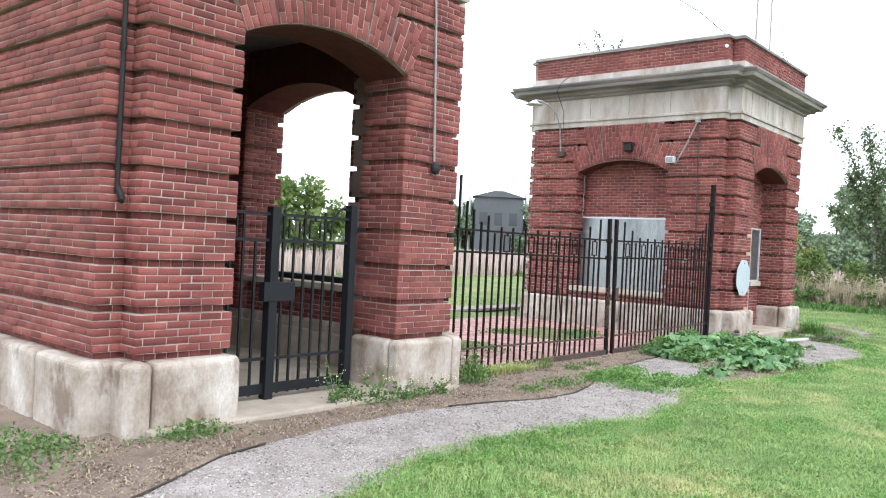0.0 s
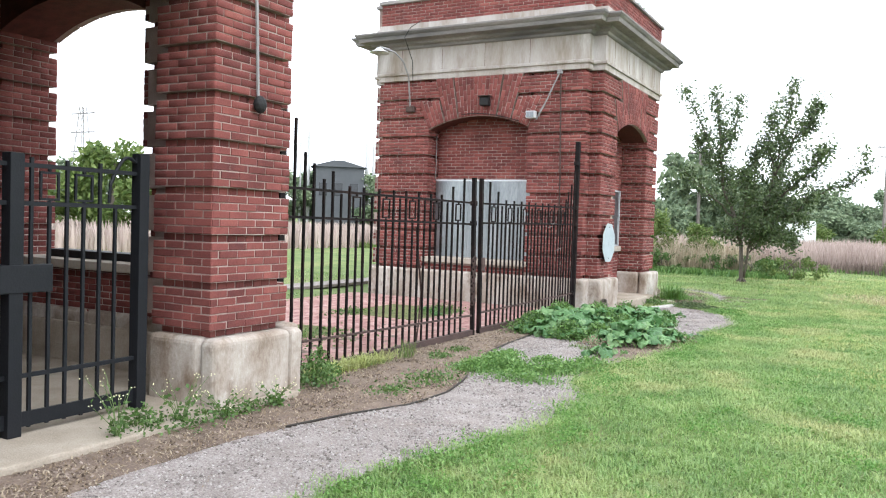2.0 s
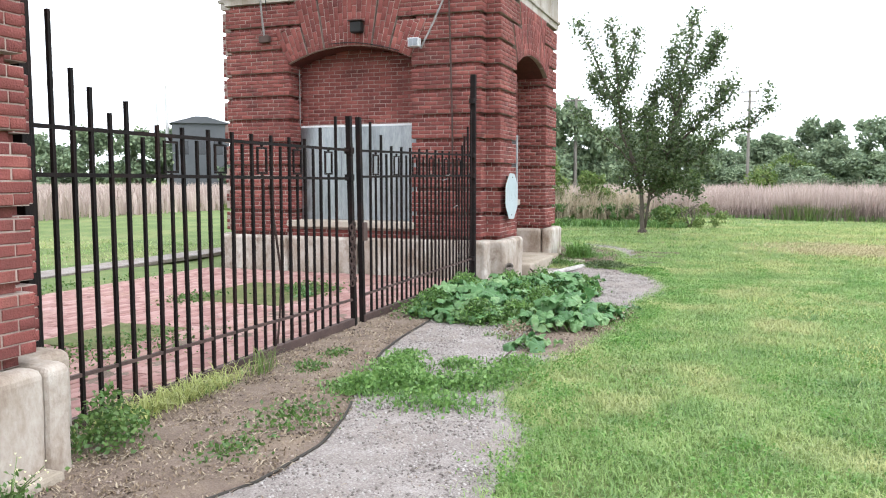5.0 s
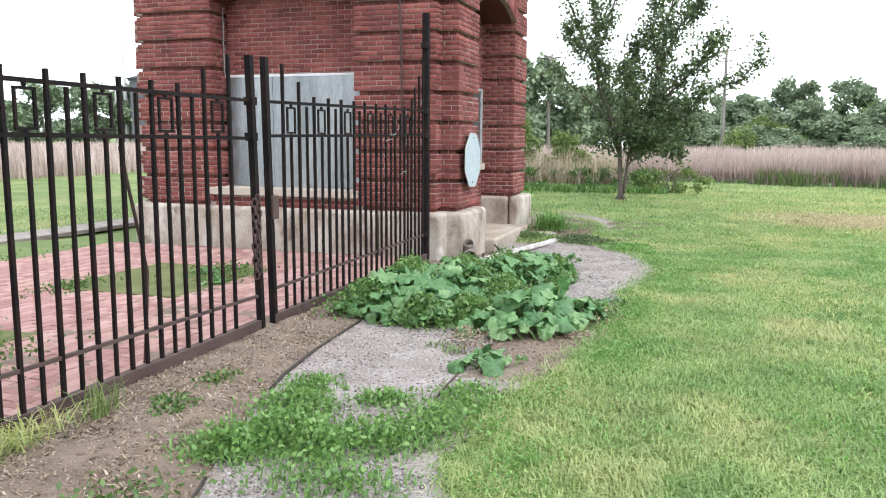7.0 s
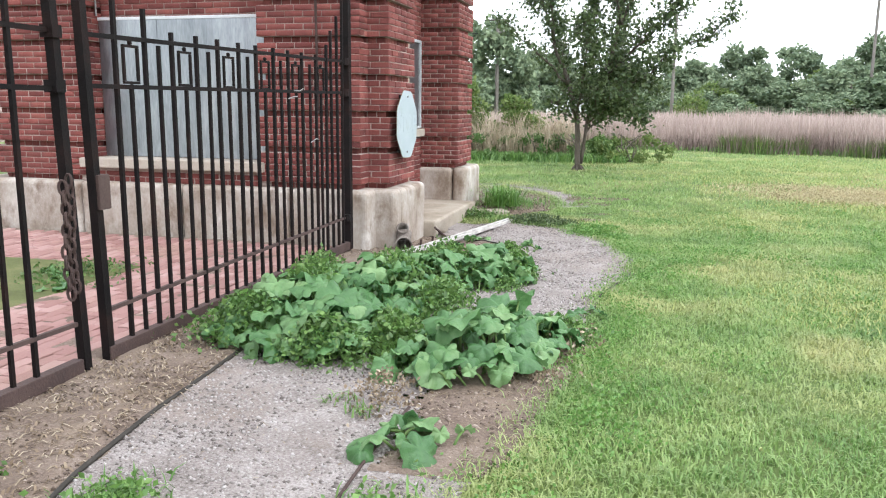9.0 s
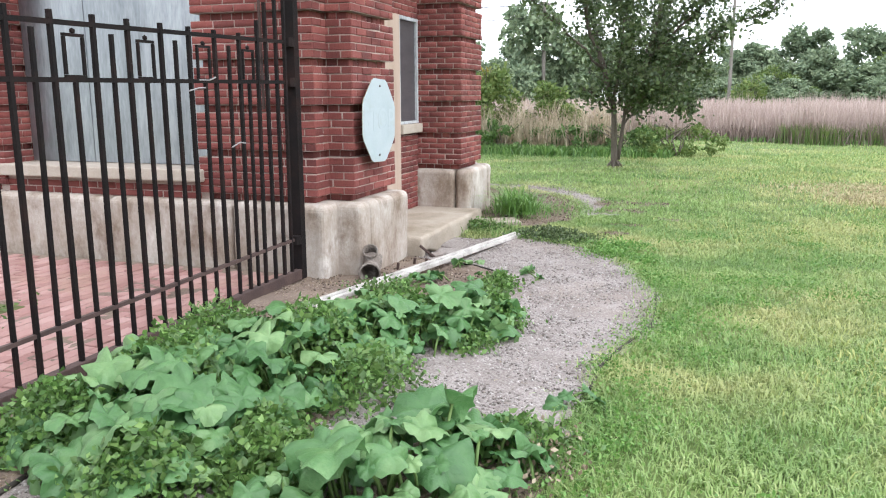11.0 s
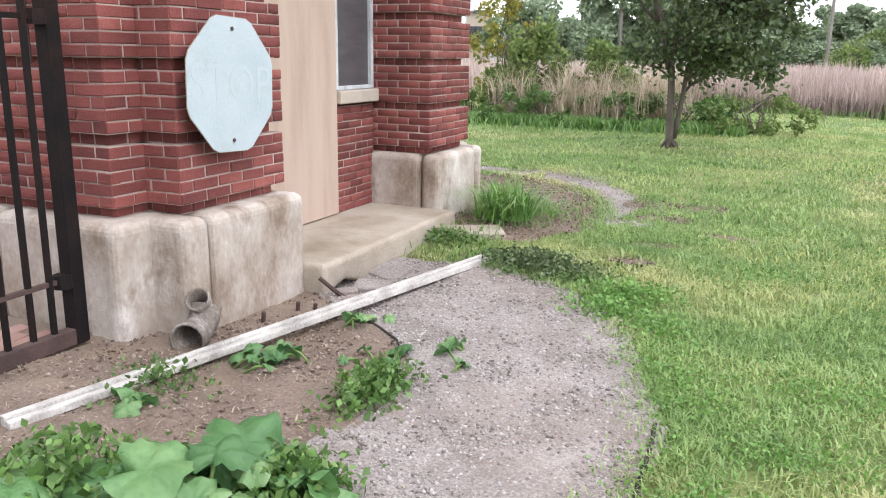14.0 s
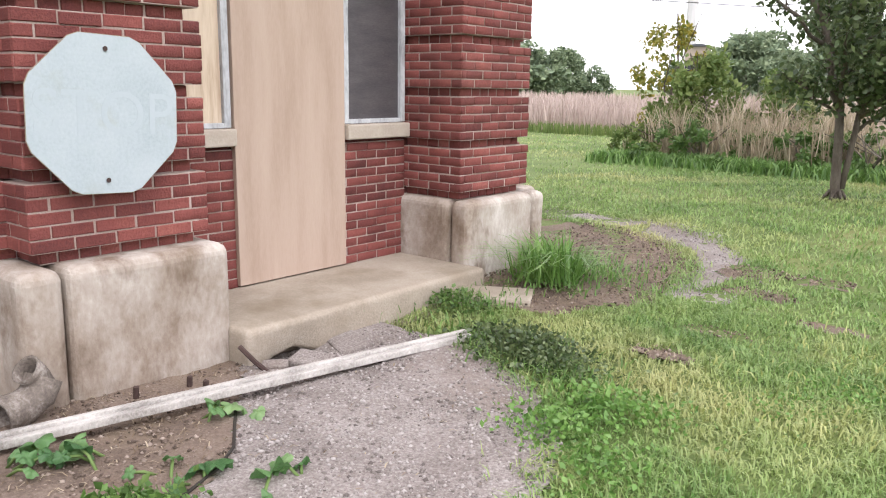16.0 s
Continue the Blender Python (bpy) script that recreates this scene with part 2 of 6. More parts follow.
# ---- mesh helpers ----
def part(name, bm, mat, parent=None, label="", smooth=False):
    me = bpy.data.meshes.new(name)
    bm.to_mesh(me)
    bm.free()
    me.materials.append(mat)
    if smooth:
        me.polygons.foreach_set("use_smooth", [True] * len(me.polygons))
    ob = new(name, me)
    if parent:
        ob.parent = parent
    return tagged(ob, label)


def raw(name, verts, faces, mat, parent=None, label="", kind="", smooth=False):
    """One mesh from arrays of vertices and of equal-sided faces."""
    verts, faces = np.asarray(verts, dtype=np.float32), np.asarray(faces, dtype=np.int32)
    me = bpy.data.meshes.new(name)
    n, k = faces.shape
    me.vertices.add(len(verts))
    me.vertices.foreach_set("co", verts.ravel())
    me.loops.add(n * k)
    me.loops.foreach_set("vertex_index", faces.ravel())
    me.polygons.add(n)
    me.polygons.foreach_set("loop_start", np.arange(n, dtype=np.int32) * k)
    me.polygons.foreach_set("loop_total", np.full(n, k, dtype=np.int32))
    if smooth:
        me.polygons.foreach_set("use_smooth", np.ones(n, dtype=bool))
    me.update(calc_edges=True)
    me.materials.append(mat)
    ob = new(name, me)
    if parent:
        ob.parent = parent
    return tagged(ob, label, kind=kind)


def thing(name, label, category, at=(0, 0, 0), group="", kind=""):
    ob = new(name)
    ob.empty_display_size = 0.1
    ob.location = at
    return tagged(ob, label, category, group, kind)


def under(parent, ob):
    """Hang ob on parent and keep it where it stands."""
    ob.parent = parent
    ob.matrix_parent_inverse = Matrix.Translation(parent.location).inverted()
    return ob


def box(bm, x0, x1, y0, y1, z0, z1, m=None):
    vs = [bm.verts.new(p) for p in ((x0, y0, z0), (x1, y0, z0), (x1, y1, z0), (x0, y1, z0), (x0, y0, z1), (x1, y0, z1), (x1, y1, z1), (x0, y1, z1))]
    if m is not None:
        for v in vs:
            v.co = m @ v.co
    for f in ((3, 2, 1, 0), (4, 5, 6, 7), (0, 1, 5, 4), (1, 2, 6, 5), (2, 3, 7, 6), (3, 0, 4, 7)):
        bm.faces.new([vs[i] for i in f])
    return vs


def block(x0, x1, y0, y1, z0, z1, bevel=0.01, seg=2, m=None):
    bm = bmesh.new()
    box(bm, x0, x1, y0, y1, z0, z1, m)
    if bevel:
        bmesh.ops.bevel(bm, geom=bm.edges[:], offset=bevel, segments=seg, profile=0.6, affect="EDGES")
    return bm


def prism(outline, d0, d1, m=None):
    """An outline in (u, z) drawn out from depth d0 to d1 along the second axis."""
    bm = bmesh.new()
    a = [bm.verts.new((u, d0, z)) for u, z in outline]
    b = [bm.verts.new((u, d1, z)) for u, z in outline]
    bm.faces.new(a)
    bm.faces.new(b[::-1])
    n = len(outline)
    for i in range(n):
        bm.faces.new((a[(i + 1) % n], a[i], b[i], b[(i + 1) % n]))
    if m is not None:
        bmesh.ops.transform(bm, matrix=m, verts=bm.verts)
    bmesh.ops.recalc_face_normals(bm, faces=bm.faces)
    return bm


def tube(points, r, sides=8, bm=None, taper=None):
    """A round bar along points; taper: the radius at the far end."""
    bm = bm or bmesh.new()
    pts = [Vector(p) for p in points]
    rings = []
    side = None
    for i, p in enumerate(pts):
        d = (pts[min(i + 1, len(pts) - 1)] - pts[max(i - 1, 0)]).normalized()
        ref = side if side is not None else (Vector((1, 0, 0)) if abs(d.x) < 0.9 else Vector((0, 1, 0)))
        a = (ref - d * ref.dot(d)).normalized()
        side = a
        b = d.cross(a)
        rr = r if taper is None else r + (taper - r) * i / (len(pts) - 1)
        rings.append([bm.verts.new(p + rr * (math.cos(2 * math.pi * k / sides) * a + math.sin(2 * math.pi * k / sides) * b)) for k in range(sides)])
    for s, e in zip(rings, rings[1:]):
        for k in range(sides):
            bm.faces.new((s[k], s[(k + 1) % sides], e[(k + 1) % sides], e[k]))
    bm.faces.new(rings[0][::-1])
    bm.faces.new(rings[-1])
    return bm


def lift(x, y):
    """Height of the ground: level by the gatehouses, rising a little towards the meadow."""
    t = min(1.0, max(0.0, (y - 19.5) / 6.5))
    worn = max(0.0, 1 - ((y - 17.8) / 1.9) ** 2) * min(1.0, max(0.0, (-5.45 - x) / 0.5))
    hole = math.exp(-((x + 6.24) / 0.20) ** 2 - ((y - 18.03) / 0.17) ** 2)
    return 0.17 * t * t * (3 - 2 * t) - 0.075 * worn - 0.13 * hole


STREAKED = material("streaked cornice stone", [(0.135, 0.123, 0.12), (0.27, 0.246, 0.238), (0.43, 0.40, 0.38)], rough=0.9, scale=1.3, fine=30, bump=0.5, stain=(0.10, 0.10, 0.10), stain_scale=1.0, stain_range=(0.42, 0.66), stretch=(0.6, 0.6, 5))
LITTER = leafy("dead stalks and litter", [(0.12, 0.085, 0.055), (0.26, 0.20, 0.14), (0.42, 0.36, 0.27)], shine=0.9, island=0.9, seep=0.1)
CRUMB = material("crumbs of soil", [(0.06, 0.045, 0.035), (0.17, 0.13, 0.105), (0.36, 0.30, 0.255)], rough=0.95, scale=2, fine=60, bump=0.3, island=0.85)


# ---- masonry ----
COURSE, STEP, REC, FOOT, HEAD = 0.065, 0.212, 0.060, 0.59, 4.555
SPRING, RISE = 3.50, 0.25
rng = random.Random(7)
brick_meshes = {}


def brick_arrays(L, H, D=0.062, c=0.004):
    """A brick with eased front arrises: front at y = 0, seated D deep."""
    v = []
    for y, k in ((-D, 0), (-c, 0), (0, c)):
        v += [(-L / 2 + k, y, -H / 2 + k), (L / 2 - k, y, -H / 2 + k), (L / 2 - k, y, H / 2 - k), (-L / 2 + k, y, H / 2 - k)]
    f = [(8, 11, 10, 9)]
    for r in (0, 4):
        f += [(r + i, r + 4 + i, r + 4 + (i + 1) % 4, r + (i + 1) % 4) for i in range(4)]
    return np.array(v, dtype=np.float32), np.array(f, dtype=np.int32)[:, ::-1]


def face(side, plane):
    """A wall face as a frame: x along the wall, y out of it, z up."""
    cols = {"+x": ((0, -1, 0), (1, 0, 0), (plane, 0, 0)), "-x": ((0, 1, 0), (-1, 0, 0), (plane, 0, 0)),
            "+y": ((1, 0, 0), (0, 1, 0), (0, plane, 0)), "-y": ((-1, 0, 0), (0, -1, 0), (0, plane, 0))}[side]
    m = Matrix.Identity(4)
    for i in range(3):
        m[i][0], m[i][1], m[i][3] = cols[0][i], cols[1][i], cols[2][i]
    return m


class Masonry:
    def __init__(self, house):
        self.core, self.bricks, self.house, self.piers = bmesh.new(), [], house, []

    def lay(self, m, u, out, z, L, H, turn=0.0):
        j = rng.gauss
        q = Matrix.Translation((u + j(0, 0.0015), out + max(-0.0015, j(0.0008, 0.0024)), z + j(0, 0.0012))) @ Euler((j(0, 0.009), turn + j(0, 0.004), j(0, 0.007))).to_matrix().to_4x4()
        self.bricks.append((m @ q, round(L / 0.004) * 0.004, round(H / 0.002) * 0.002))

    def rows(self, m, u0, u1, z0=FOOT, z1=HEAD, rustic=True, out=0.0, slab=True):
        i = 0
        while z0 + (i + 1) * COURSE <= z1 + 0.01:
            z = z0 + i * COURSE
            k = round((z - FOOT) / COURSE)
            rec = rustic and k % 6 == 0
            a, b = (u0(z + COURSE / 2), u1(z + COURSE / 2)) if callable(u0) else (u0, u1)
            o, pitch = out, STEP
            if rec:
                o, pitch, a, b = out - REC, STEP / 2, a + REC, b - REC
            if slab:
                box(self.core, a + 0.003, b - 0.003, o - 0.05, o - 0.006, z, z + COURSE, m)
            u, first = a, True
            while u < b - 0.02:
                w = pitch / 2 if first and k % 2 else pitch
                if b - u - w < 0.05:
                    w = b - u
                self.lay(m, u + w / 2, o, z + COURSE / 2, w - 0.010, COURSE - 0.010)
                u, first = u + w, False
            i += 1

    def pier(self, x0, x1, y0, y1, faces, z0=FOOT, z1=HEAD):
        bm, rings, z = bmesh.new(), [], z0
        while z < z1 - 0.01:
            for h, inset in ((COURSE, REC + 0.006), (5 * COURSE, 0.006)):
                top = min(z + h, z1)
                if top > z:
                    for zz in (z, top):
                        rings.append([bm.verts.new(p) for p in ((x0 + inset, y0 + inset, zz), (x1 - inset, y0 + inset, zz), (x1 - inset, y1 - inset, zz), (x0 + inset, y1 - inset, zz))])
                z = top
        for a, b in zip(rings, rings[1:]):
            for k in range(4):
                bm.faces.new((a[k], a[(k + 1) % 4], b[(k + 1) % 4], b[k]))
        bm.faces.new(rings[0][::-1])
        bm.faces.new(rings[-1])
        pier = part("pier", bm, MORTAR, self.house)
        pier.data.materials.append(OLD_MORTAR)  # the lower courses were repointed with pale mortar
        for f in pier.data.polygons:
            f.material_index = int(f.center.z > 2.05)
        self.piers.append((pier, (x0, x1, y0, y1)))
        for f in faces.split():
            if f[1] == "x":
                s = -1 if f[0] == "+" else 1
                ends = sorted((s * y0, s * y1))
                self.rows(face(f, x1 if f[0] == "+" else x0), *ends, z0, z1, slab=False)
            else:
                s = 1 if f[0] == "+" else -1
                ends = sorted((s * x0, s * x1))
                self.rows(face(f, y1 if f[0] == "+" else y0), *ends, z0, z1, slab=False)

    def arch(self, m, uc, half, thick, parent):
        R = (half * half + RISE * RISE) / (2 * RISE)
        zc = SPRING + RISE - R
        a_end = math.asin(half / R)
        pts = [(uc + R * math.sin(a), zc + R * math.cos(a)) for a in np.linspace(-a_end, a_end, 17)]
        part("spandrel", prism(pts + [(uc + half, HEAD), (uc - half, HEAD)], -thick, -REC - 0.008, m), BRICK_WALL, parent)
        for s in (-1, 1):
            self.rows(m, *sorted((uc + s * 0.88, uc + s * half)), FOOT + 9 * 6 * COURSE, HEAD)
        k = half / 1.08
        key = [(-0.40 * k, 0.40 * k, HEAD - 0.004)]
        for s in (-1, 1):
            key += [(s * 0.425 * k, s * 0.70 * k, HEAD - 0.008), (s * 0.725 * k, s * 1.07 * k, FOOT + 9 * 6 * COURSE + 0.0)]
        for s0, s1, cap in key:
            a0, a1 = sorted((math.asin(s0 / R), math.asin(s1 / R)))
            reach = lambda a: (cap - zc) / math.cos(a)
            inner = [(uc + (R + 0.004) * math.sin(a), zc + (R + 0.004) * math.cos(a)) for a in np.linspace(a0, a1, 5)]
            outer = [(uc + reach(a) * math.sin(a), cap) for a in (a1, a0)]
            part("voussoir", prism(inner + outer, -0.06, 0.016, m), OLD_MORTAR, parent)
            n = max(2, round((a1 - a0) * R / 0.071))
            for c in range(n):
                a = a0 + (c + 0.5) * (a1 - a0) / n
                r, end = R + 0.004, reach(a) - 0.006
                first = c % 2
                while r < end - 0.03:
                    L = STEP / 2 if first else STEP
                    first = 0
                    if end - r - L < 0.05:
                        L = end - r
                    mid = r + L / 2
                    self.lay(m, uc + mid * math.sin(a), 0.022, zc + mid * math.cos(a), L - 0.008, (a1 - a0) / n * mid - 0.009, a - math.pi / 2)
                    r += L

    def finish(self, parent, near, label):
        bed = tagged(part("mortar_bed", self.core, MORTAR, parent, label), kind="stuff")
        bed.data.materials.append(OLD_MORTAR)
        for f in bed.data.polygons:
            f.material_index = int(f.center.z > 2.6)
        self.bricks.sort(key=lambda b: (b[0].translation - Vector(near)).length)
        for q, L, H in self.bricks[:300]:
            key = (round(L, 3), round(H, 3))
            if key not in brick_meshes:
                me = bpy.data.meshes.new("brick")
                v, f = brick_arrays(L, H)
                me.from_pydata(v.tolist(), [], f.tolist())
                me.materials.append(BRICK)
                brick_meshes[key] = me
            ob = new("brick", brick_meshes[key])
            ob.matrix_world = q
            t = q.translation
            ob.parent = min(self.piers, key=lambda p: max(p[1][0] - t.x, t.x - p[1][1], 0) + max(p[1][2] - t.y, t.y - p[1][3], 0))[0]
        vs, fs, n = [], [], 0
        for q, L, H in self.bricks[300:]:
            v, f = brick_arrays(L, H)
            a = np.array(q)
            vs.append(v @ a[:3, :3].T + a[:3, 3])
            fs.append(f + n)
            n += len(v)
        raw("brickwork", np.vstack(vs), np.vstack(fs), BRICK, parent, "weathered red brick courses", "stuff")


def plan_offset(poly, d):
    """A closed outline of right angles, counter-clockwise, moved outwards by d."""
    res, n = [], len(poly)
    for i in range(n):
        (ax, ay), (bx, by), (cx, cy) = poly[i - 1], poly[i], poly[(i + 1) % n]
        e, f = Vector((bx - ax, by - ay)).normalized(), Vector((cx - bx, cy - by)).normalized()
        res.append((bx + d * (e.y + f.y), by + d * (-e.x - f.x)))
    return res


def course_ring(poly, profile):
    """A moulding run round an outline: profile rows of (out, z), from the bottom up; closed at the back."""
    bm = bmesh.new()
    rings = [[bm.verts.new((x, y, z)) for x, y in plan_offset(poly, d)] for d, z in [(-0.3, profile[0][1])] + profile + [(-0.3, profile[-1][1])]]
    n = len(poly)
    for s, e in zip(rings, rings[1:] + rings[:1]):
        for i in range(n):
            bm.faces.new((s[i], s[(i + 1) % n], e[(i + 1) % n], e[i]))
    bmesh.ops.recalc_face_normals(bm, faces=bm.faces)
    return bm


def base_stone(parent, *boxes):
    """A plinth block with a rounded top; several boxes make one stone of broken outline."""
    bm = bmesh.new()
    for x0, x1, y0, y1 in boxes:
        one = bmesh.new()
        box(one, x0, x1, y0, y1, -0.15, 0.597)
        soft_edges = [e for e in one.edges if max(v.co.z for v in e.verts) > 0.5]
        bmesh.ops.bevel(one, geom=soft_edges, offset=0.06, segments=4, profile=0.5, affect="EDGES")
        me = bpy.data.meshes.new("tmp")
        one.to_mesh(me)
        one.free()
        bm.from_mesh(me)
        bpy.data.meshes.remove(me)
    bmesh.ops.subdivide_edges(bm, edges=[e for e in bm.edges if e.calc_length() > 0.3], cuts=3, use_grid_fill=True)
    for v in bm.verts:
        if v.co.z < 0.59:
            p = v.co * 3.1
            v.co += 0.010 * Vector((noise.noise(p), noise.noise(p + Vector((7, 3, 1))), 0.5 * noise.noise(p + Vector((1, 9, 4)))))
    return part("plinth_stone", bm, BASE_STONE, parent)


def gatehouse(F, y0, y1, ya, yb, joint, side, near, label):
    """F: plane of the front; y0..y1: its two sides; ya..yb: the front arch; side: which side has the second arch."""
    g = thing("gatehouse", label, "gatehouse")
    mas = Masonry(g)
    T, n, O = 0.68, 0.24, 0.12
    B = F - 5.16
    xa, xb = F - 1.42, F - 3.67
    mas.pier(F - T, F, y0 + n, ya, "+x +y -y")
    mas.pier(F - T, F, yb, y1 - n, "+x -y")
    for s, p0, p1, out in (("-y", y0, y0 + T, "-y"), ("+y", y1 - T, y1, "+y")):
        inner = "+y" if s == "-y" else "-y"
        if s == side:
            mas.pier(xa, F - n, p0, p1, out + " +x -x")
            mas.pier(B + n, xb, p0, p1, out + " +x " + inner)
            mas.arch(face(s, p0 if s == "-y" else p1), (xa + xb) / 2 * (1 if s == "+y" else -1), (xa - xb) / 2, T, g)
        else:
            mas.pier(B + n, F - n, p0, p1, out + " +x")
    mas.pier(B, B + T, y0 + n, y1 - n, "-x")
    mas.arch(face("+x", F), -(ya + yb) / 2, (yb - ya) / 2, T, g)
    # plinth
    base_stone(g, (F - T, F + O, y0 + n - O, joint), (F - T - 0.35, F - n + O, y0 - O, y0 + n))
    base_stone(g, (F - T - 0.02, F + O, joint + 0.012, ya + 0.05))
    base_stone(g, (F - 0.07, F + O, yb - 0.05, y1 - n - 0.06))
    base_stone(g, (F - T, F - 0.08, yb - 0.045, y1 - n - 0.1))
    base_stone(g, (F - T - 0.35, F - n + O, y1 - n, y1 + O), (F - T, F + O - 0.005, y1 - n - 0.05, y1 - n + O))
    for p0, p1 in ((y0 - O, y0 + T - 0.1), (y1 - T + 0.1, y1 + O)):
        x = F - T - 0.362
        while x > B + 0.5:
            w = min(1.32, x - B + O)
            base_stone(g, (x - w, x, p0, p1))
            x -= w + 0.012
    base_stone(g, (B - O, B + T - 0.1, y0 + n, y1 - n))
    # crowning
    poly = [(B, y0 + n), (B + n, y0 + n), (B + n, y0), (F - n, y0), (F - n, y0 + n), (F, y0 + n), (F, y1 - n), (F - n, y1 - n), (F - n, y1), (B + n, y1), (B + n, y1 - n), (B, y1 - n)]
    part("architrave", course_ring(poly, [(0.015, HEAD), (0.015, 4.66), (0.05, 4.67), (0.055, 4.715), (0.03, 4.73)]), STONE, g)
    part("frieze", course_ring(poly, [(0.012, 4.73), (0.012, 5.20)]), STONE, g, "pale limestone frieze")
    for s, plane, lo, hi in (("+x", F, y0 + n, y1 - n), ("-y", y0, B + n, F - n)):
        u = lo + 0.55
        m = face(s, plane)
        while u < hi - 0.3:
            w = -u
            part("frieze_joint", block(w - 0.003, w + 0.003, 0.0, 0.0145, 4.735, 5.195, 0, m=m), BRICK_WALL, g)
            u += 0.98
    part("cornice", course_ring(poly, [(0.03, 5.20), (0.06, 5.22), (0.07, 5.26), (0.15, 5.29), (0.17, 5.33), (0.34, 5.36), (0.36, 5.43), (0.39, 5.45), (0.42, 5.49), (0.42, 5.52), (0.06, 5.575)]), STREAKED, g, "moulded stone cornice with grey streaks")
    part("blocking_course", course_ring(poly, [(0.035, 5.57), (0.035, 5.74)]), STONE, g)
    part("parapet", course_ring(poly, [(-0.006, 5.735), (-0.006, 6.2)]), OLD_MORTAR, g)
    part("coping", course_ring(poly, [(0.02, 6.195), (0.05, 6.20), (0.05, 6.25), (0.0, 6.285)]), STREAKED, g)
    for s, plane, lo, hi in (("+x", F, -(y1 - n), -(y0 + n)), ("-y", y0, -(F - n), -(B + n)), ("+y", y1, B + n, F - n), ("+x", F - n, -(y0 + n), -y0), ("-y", y0 + n, -F, -(F - n))):
        mas.rows(face(s, plane), lo, hi, 5.74, 6.195, rustic=False, slab=False)
    part("roof", block(B + 0.25, F - 0.25, y0 + 0.25, y1 - 0.25, 5.6, 5.72, 0), ROOFING, g)
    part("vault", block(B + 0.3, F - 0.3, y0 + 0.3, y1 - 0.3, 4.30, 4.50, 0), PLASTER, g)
    return g, mas, B, xa, xb


# near gatehouse, open through; far gatehouse, closed with boards
FA, A0, A1, AA, AB = -6.38, 3.49, 7.94, 4.65, 6.77
FB, B0, B1, BA, BB = -6.46, 16.49, 21.02, 17.68, 19.88
open_house, mas_a, back_a, xa_a, xb_a = gatehouse(FA, A0, A1, AA, AB, 3.85, "+y", (-5.0, 6.0, 1.2), "open red brick gatehouse with arches and pale stone plinth")
shut_house, mas_b, back_b, xa_b, xb_b = gatehouse(FB, B0, B1, BA, BB, 16.82, "-y", (-4.0, 15.5, 1.0), "red brick gatehouse, boarded up, with stone cornice and parapet")

# open gatehouse: low wall under the side arch, floor slab
mas_a.rows(face("-y", A1 - 0.52), -xa_a, -xb_a, 0.46, 1.0, rustic=False)
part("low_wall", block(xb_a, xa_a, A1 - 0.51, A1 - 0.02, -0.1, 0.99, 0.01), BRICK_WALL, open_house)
part("inner_plinth", block(xb_a - 0.5, xa_a + 0.5, A1 - 0.62, A1 - 0.53, -0.05, 0.46, 0.02), CONCRETE, open_house)
part("window_sill", block(xb_a - 0.03, xa_a + 0.03, A1 - 0.60, A1 + 0.06, 1.0, 1.09, 0.012), SILL, open_house)
part("floor_slab", block(back_a + 0.3, FA + 0.22, A0 + 0.3, A1 - 0.3, -0.12, 0.055, 0.02), CONCRETE, open_house)
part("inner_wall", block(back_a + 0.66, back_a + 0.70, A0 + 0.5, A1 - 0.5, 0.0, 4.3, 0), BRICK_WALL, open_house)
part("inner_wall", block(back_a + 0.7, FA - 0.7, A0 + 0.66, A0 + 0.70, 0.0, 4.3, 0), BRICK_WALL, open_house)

# shut gatehouse: bricked side arch with a steel sheet
ys = B0 + 0.41
half = (xa_b - xb_b) / 2
R = (half ** 2 + RISE ** 2) / (2 * RISE)
span = lambda z: half if z < SPRING else math.sqrt(max(0.02, R * R - (z - (SPRING + RISE - R)) ** 2))
uc = -(xa_b + xb_b) / 2
mas_b.rows(face("-y", ys), lambda z: uc - span(z) + 0.006, lambda z: uc + span(z) - 0.006, 0.82, SPRING + RISE, rustic=False)
part("infill", block(xb_b - 0.2, xa_b + 0.2, ys + 0.03, ys + 0.25, 0.3, 3.9, 0), BRICK_WALL, shut_house)
panel = part("steel_panel", block(xb_b + 0.01, xa_b - 0.012, ys - 0.055, ys - 0.03, 0.87, 2.46, 0.003), STEEL, shut_house, "dull galvanised steel sheet over the window")
part("panel_trim", block(xb_b + 0.005, xa_b - 0.008, ys - 0.065, ys - 0.02, 2.455, 2.49, 0.004), SHADE, panel)
part("panel_seam", block(-9.36, -9.335, ys - 0.062, ys - 0.05, 0.88, 2.455, 0.002), STEEL, panel)
part("window_sill", block(xb_b - 0.05, xa_b + 0.05, B0 - 0.07, ys + 0.02, 0.755, 0.865, 0.014), SILL, shut_house, "pale stone window sill")
part("under_sill_wall", block(xb_b - 0.1, xa_b + 0.1, B0 + 0.03, ys + 0.1, 0.3, 0.75, 0), MORTAR, shut_house)
mas_b.rows(face("-y", B0 + 0.02), -xa_b, -xb_b, 0.59, 0.755, rustic=False)

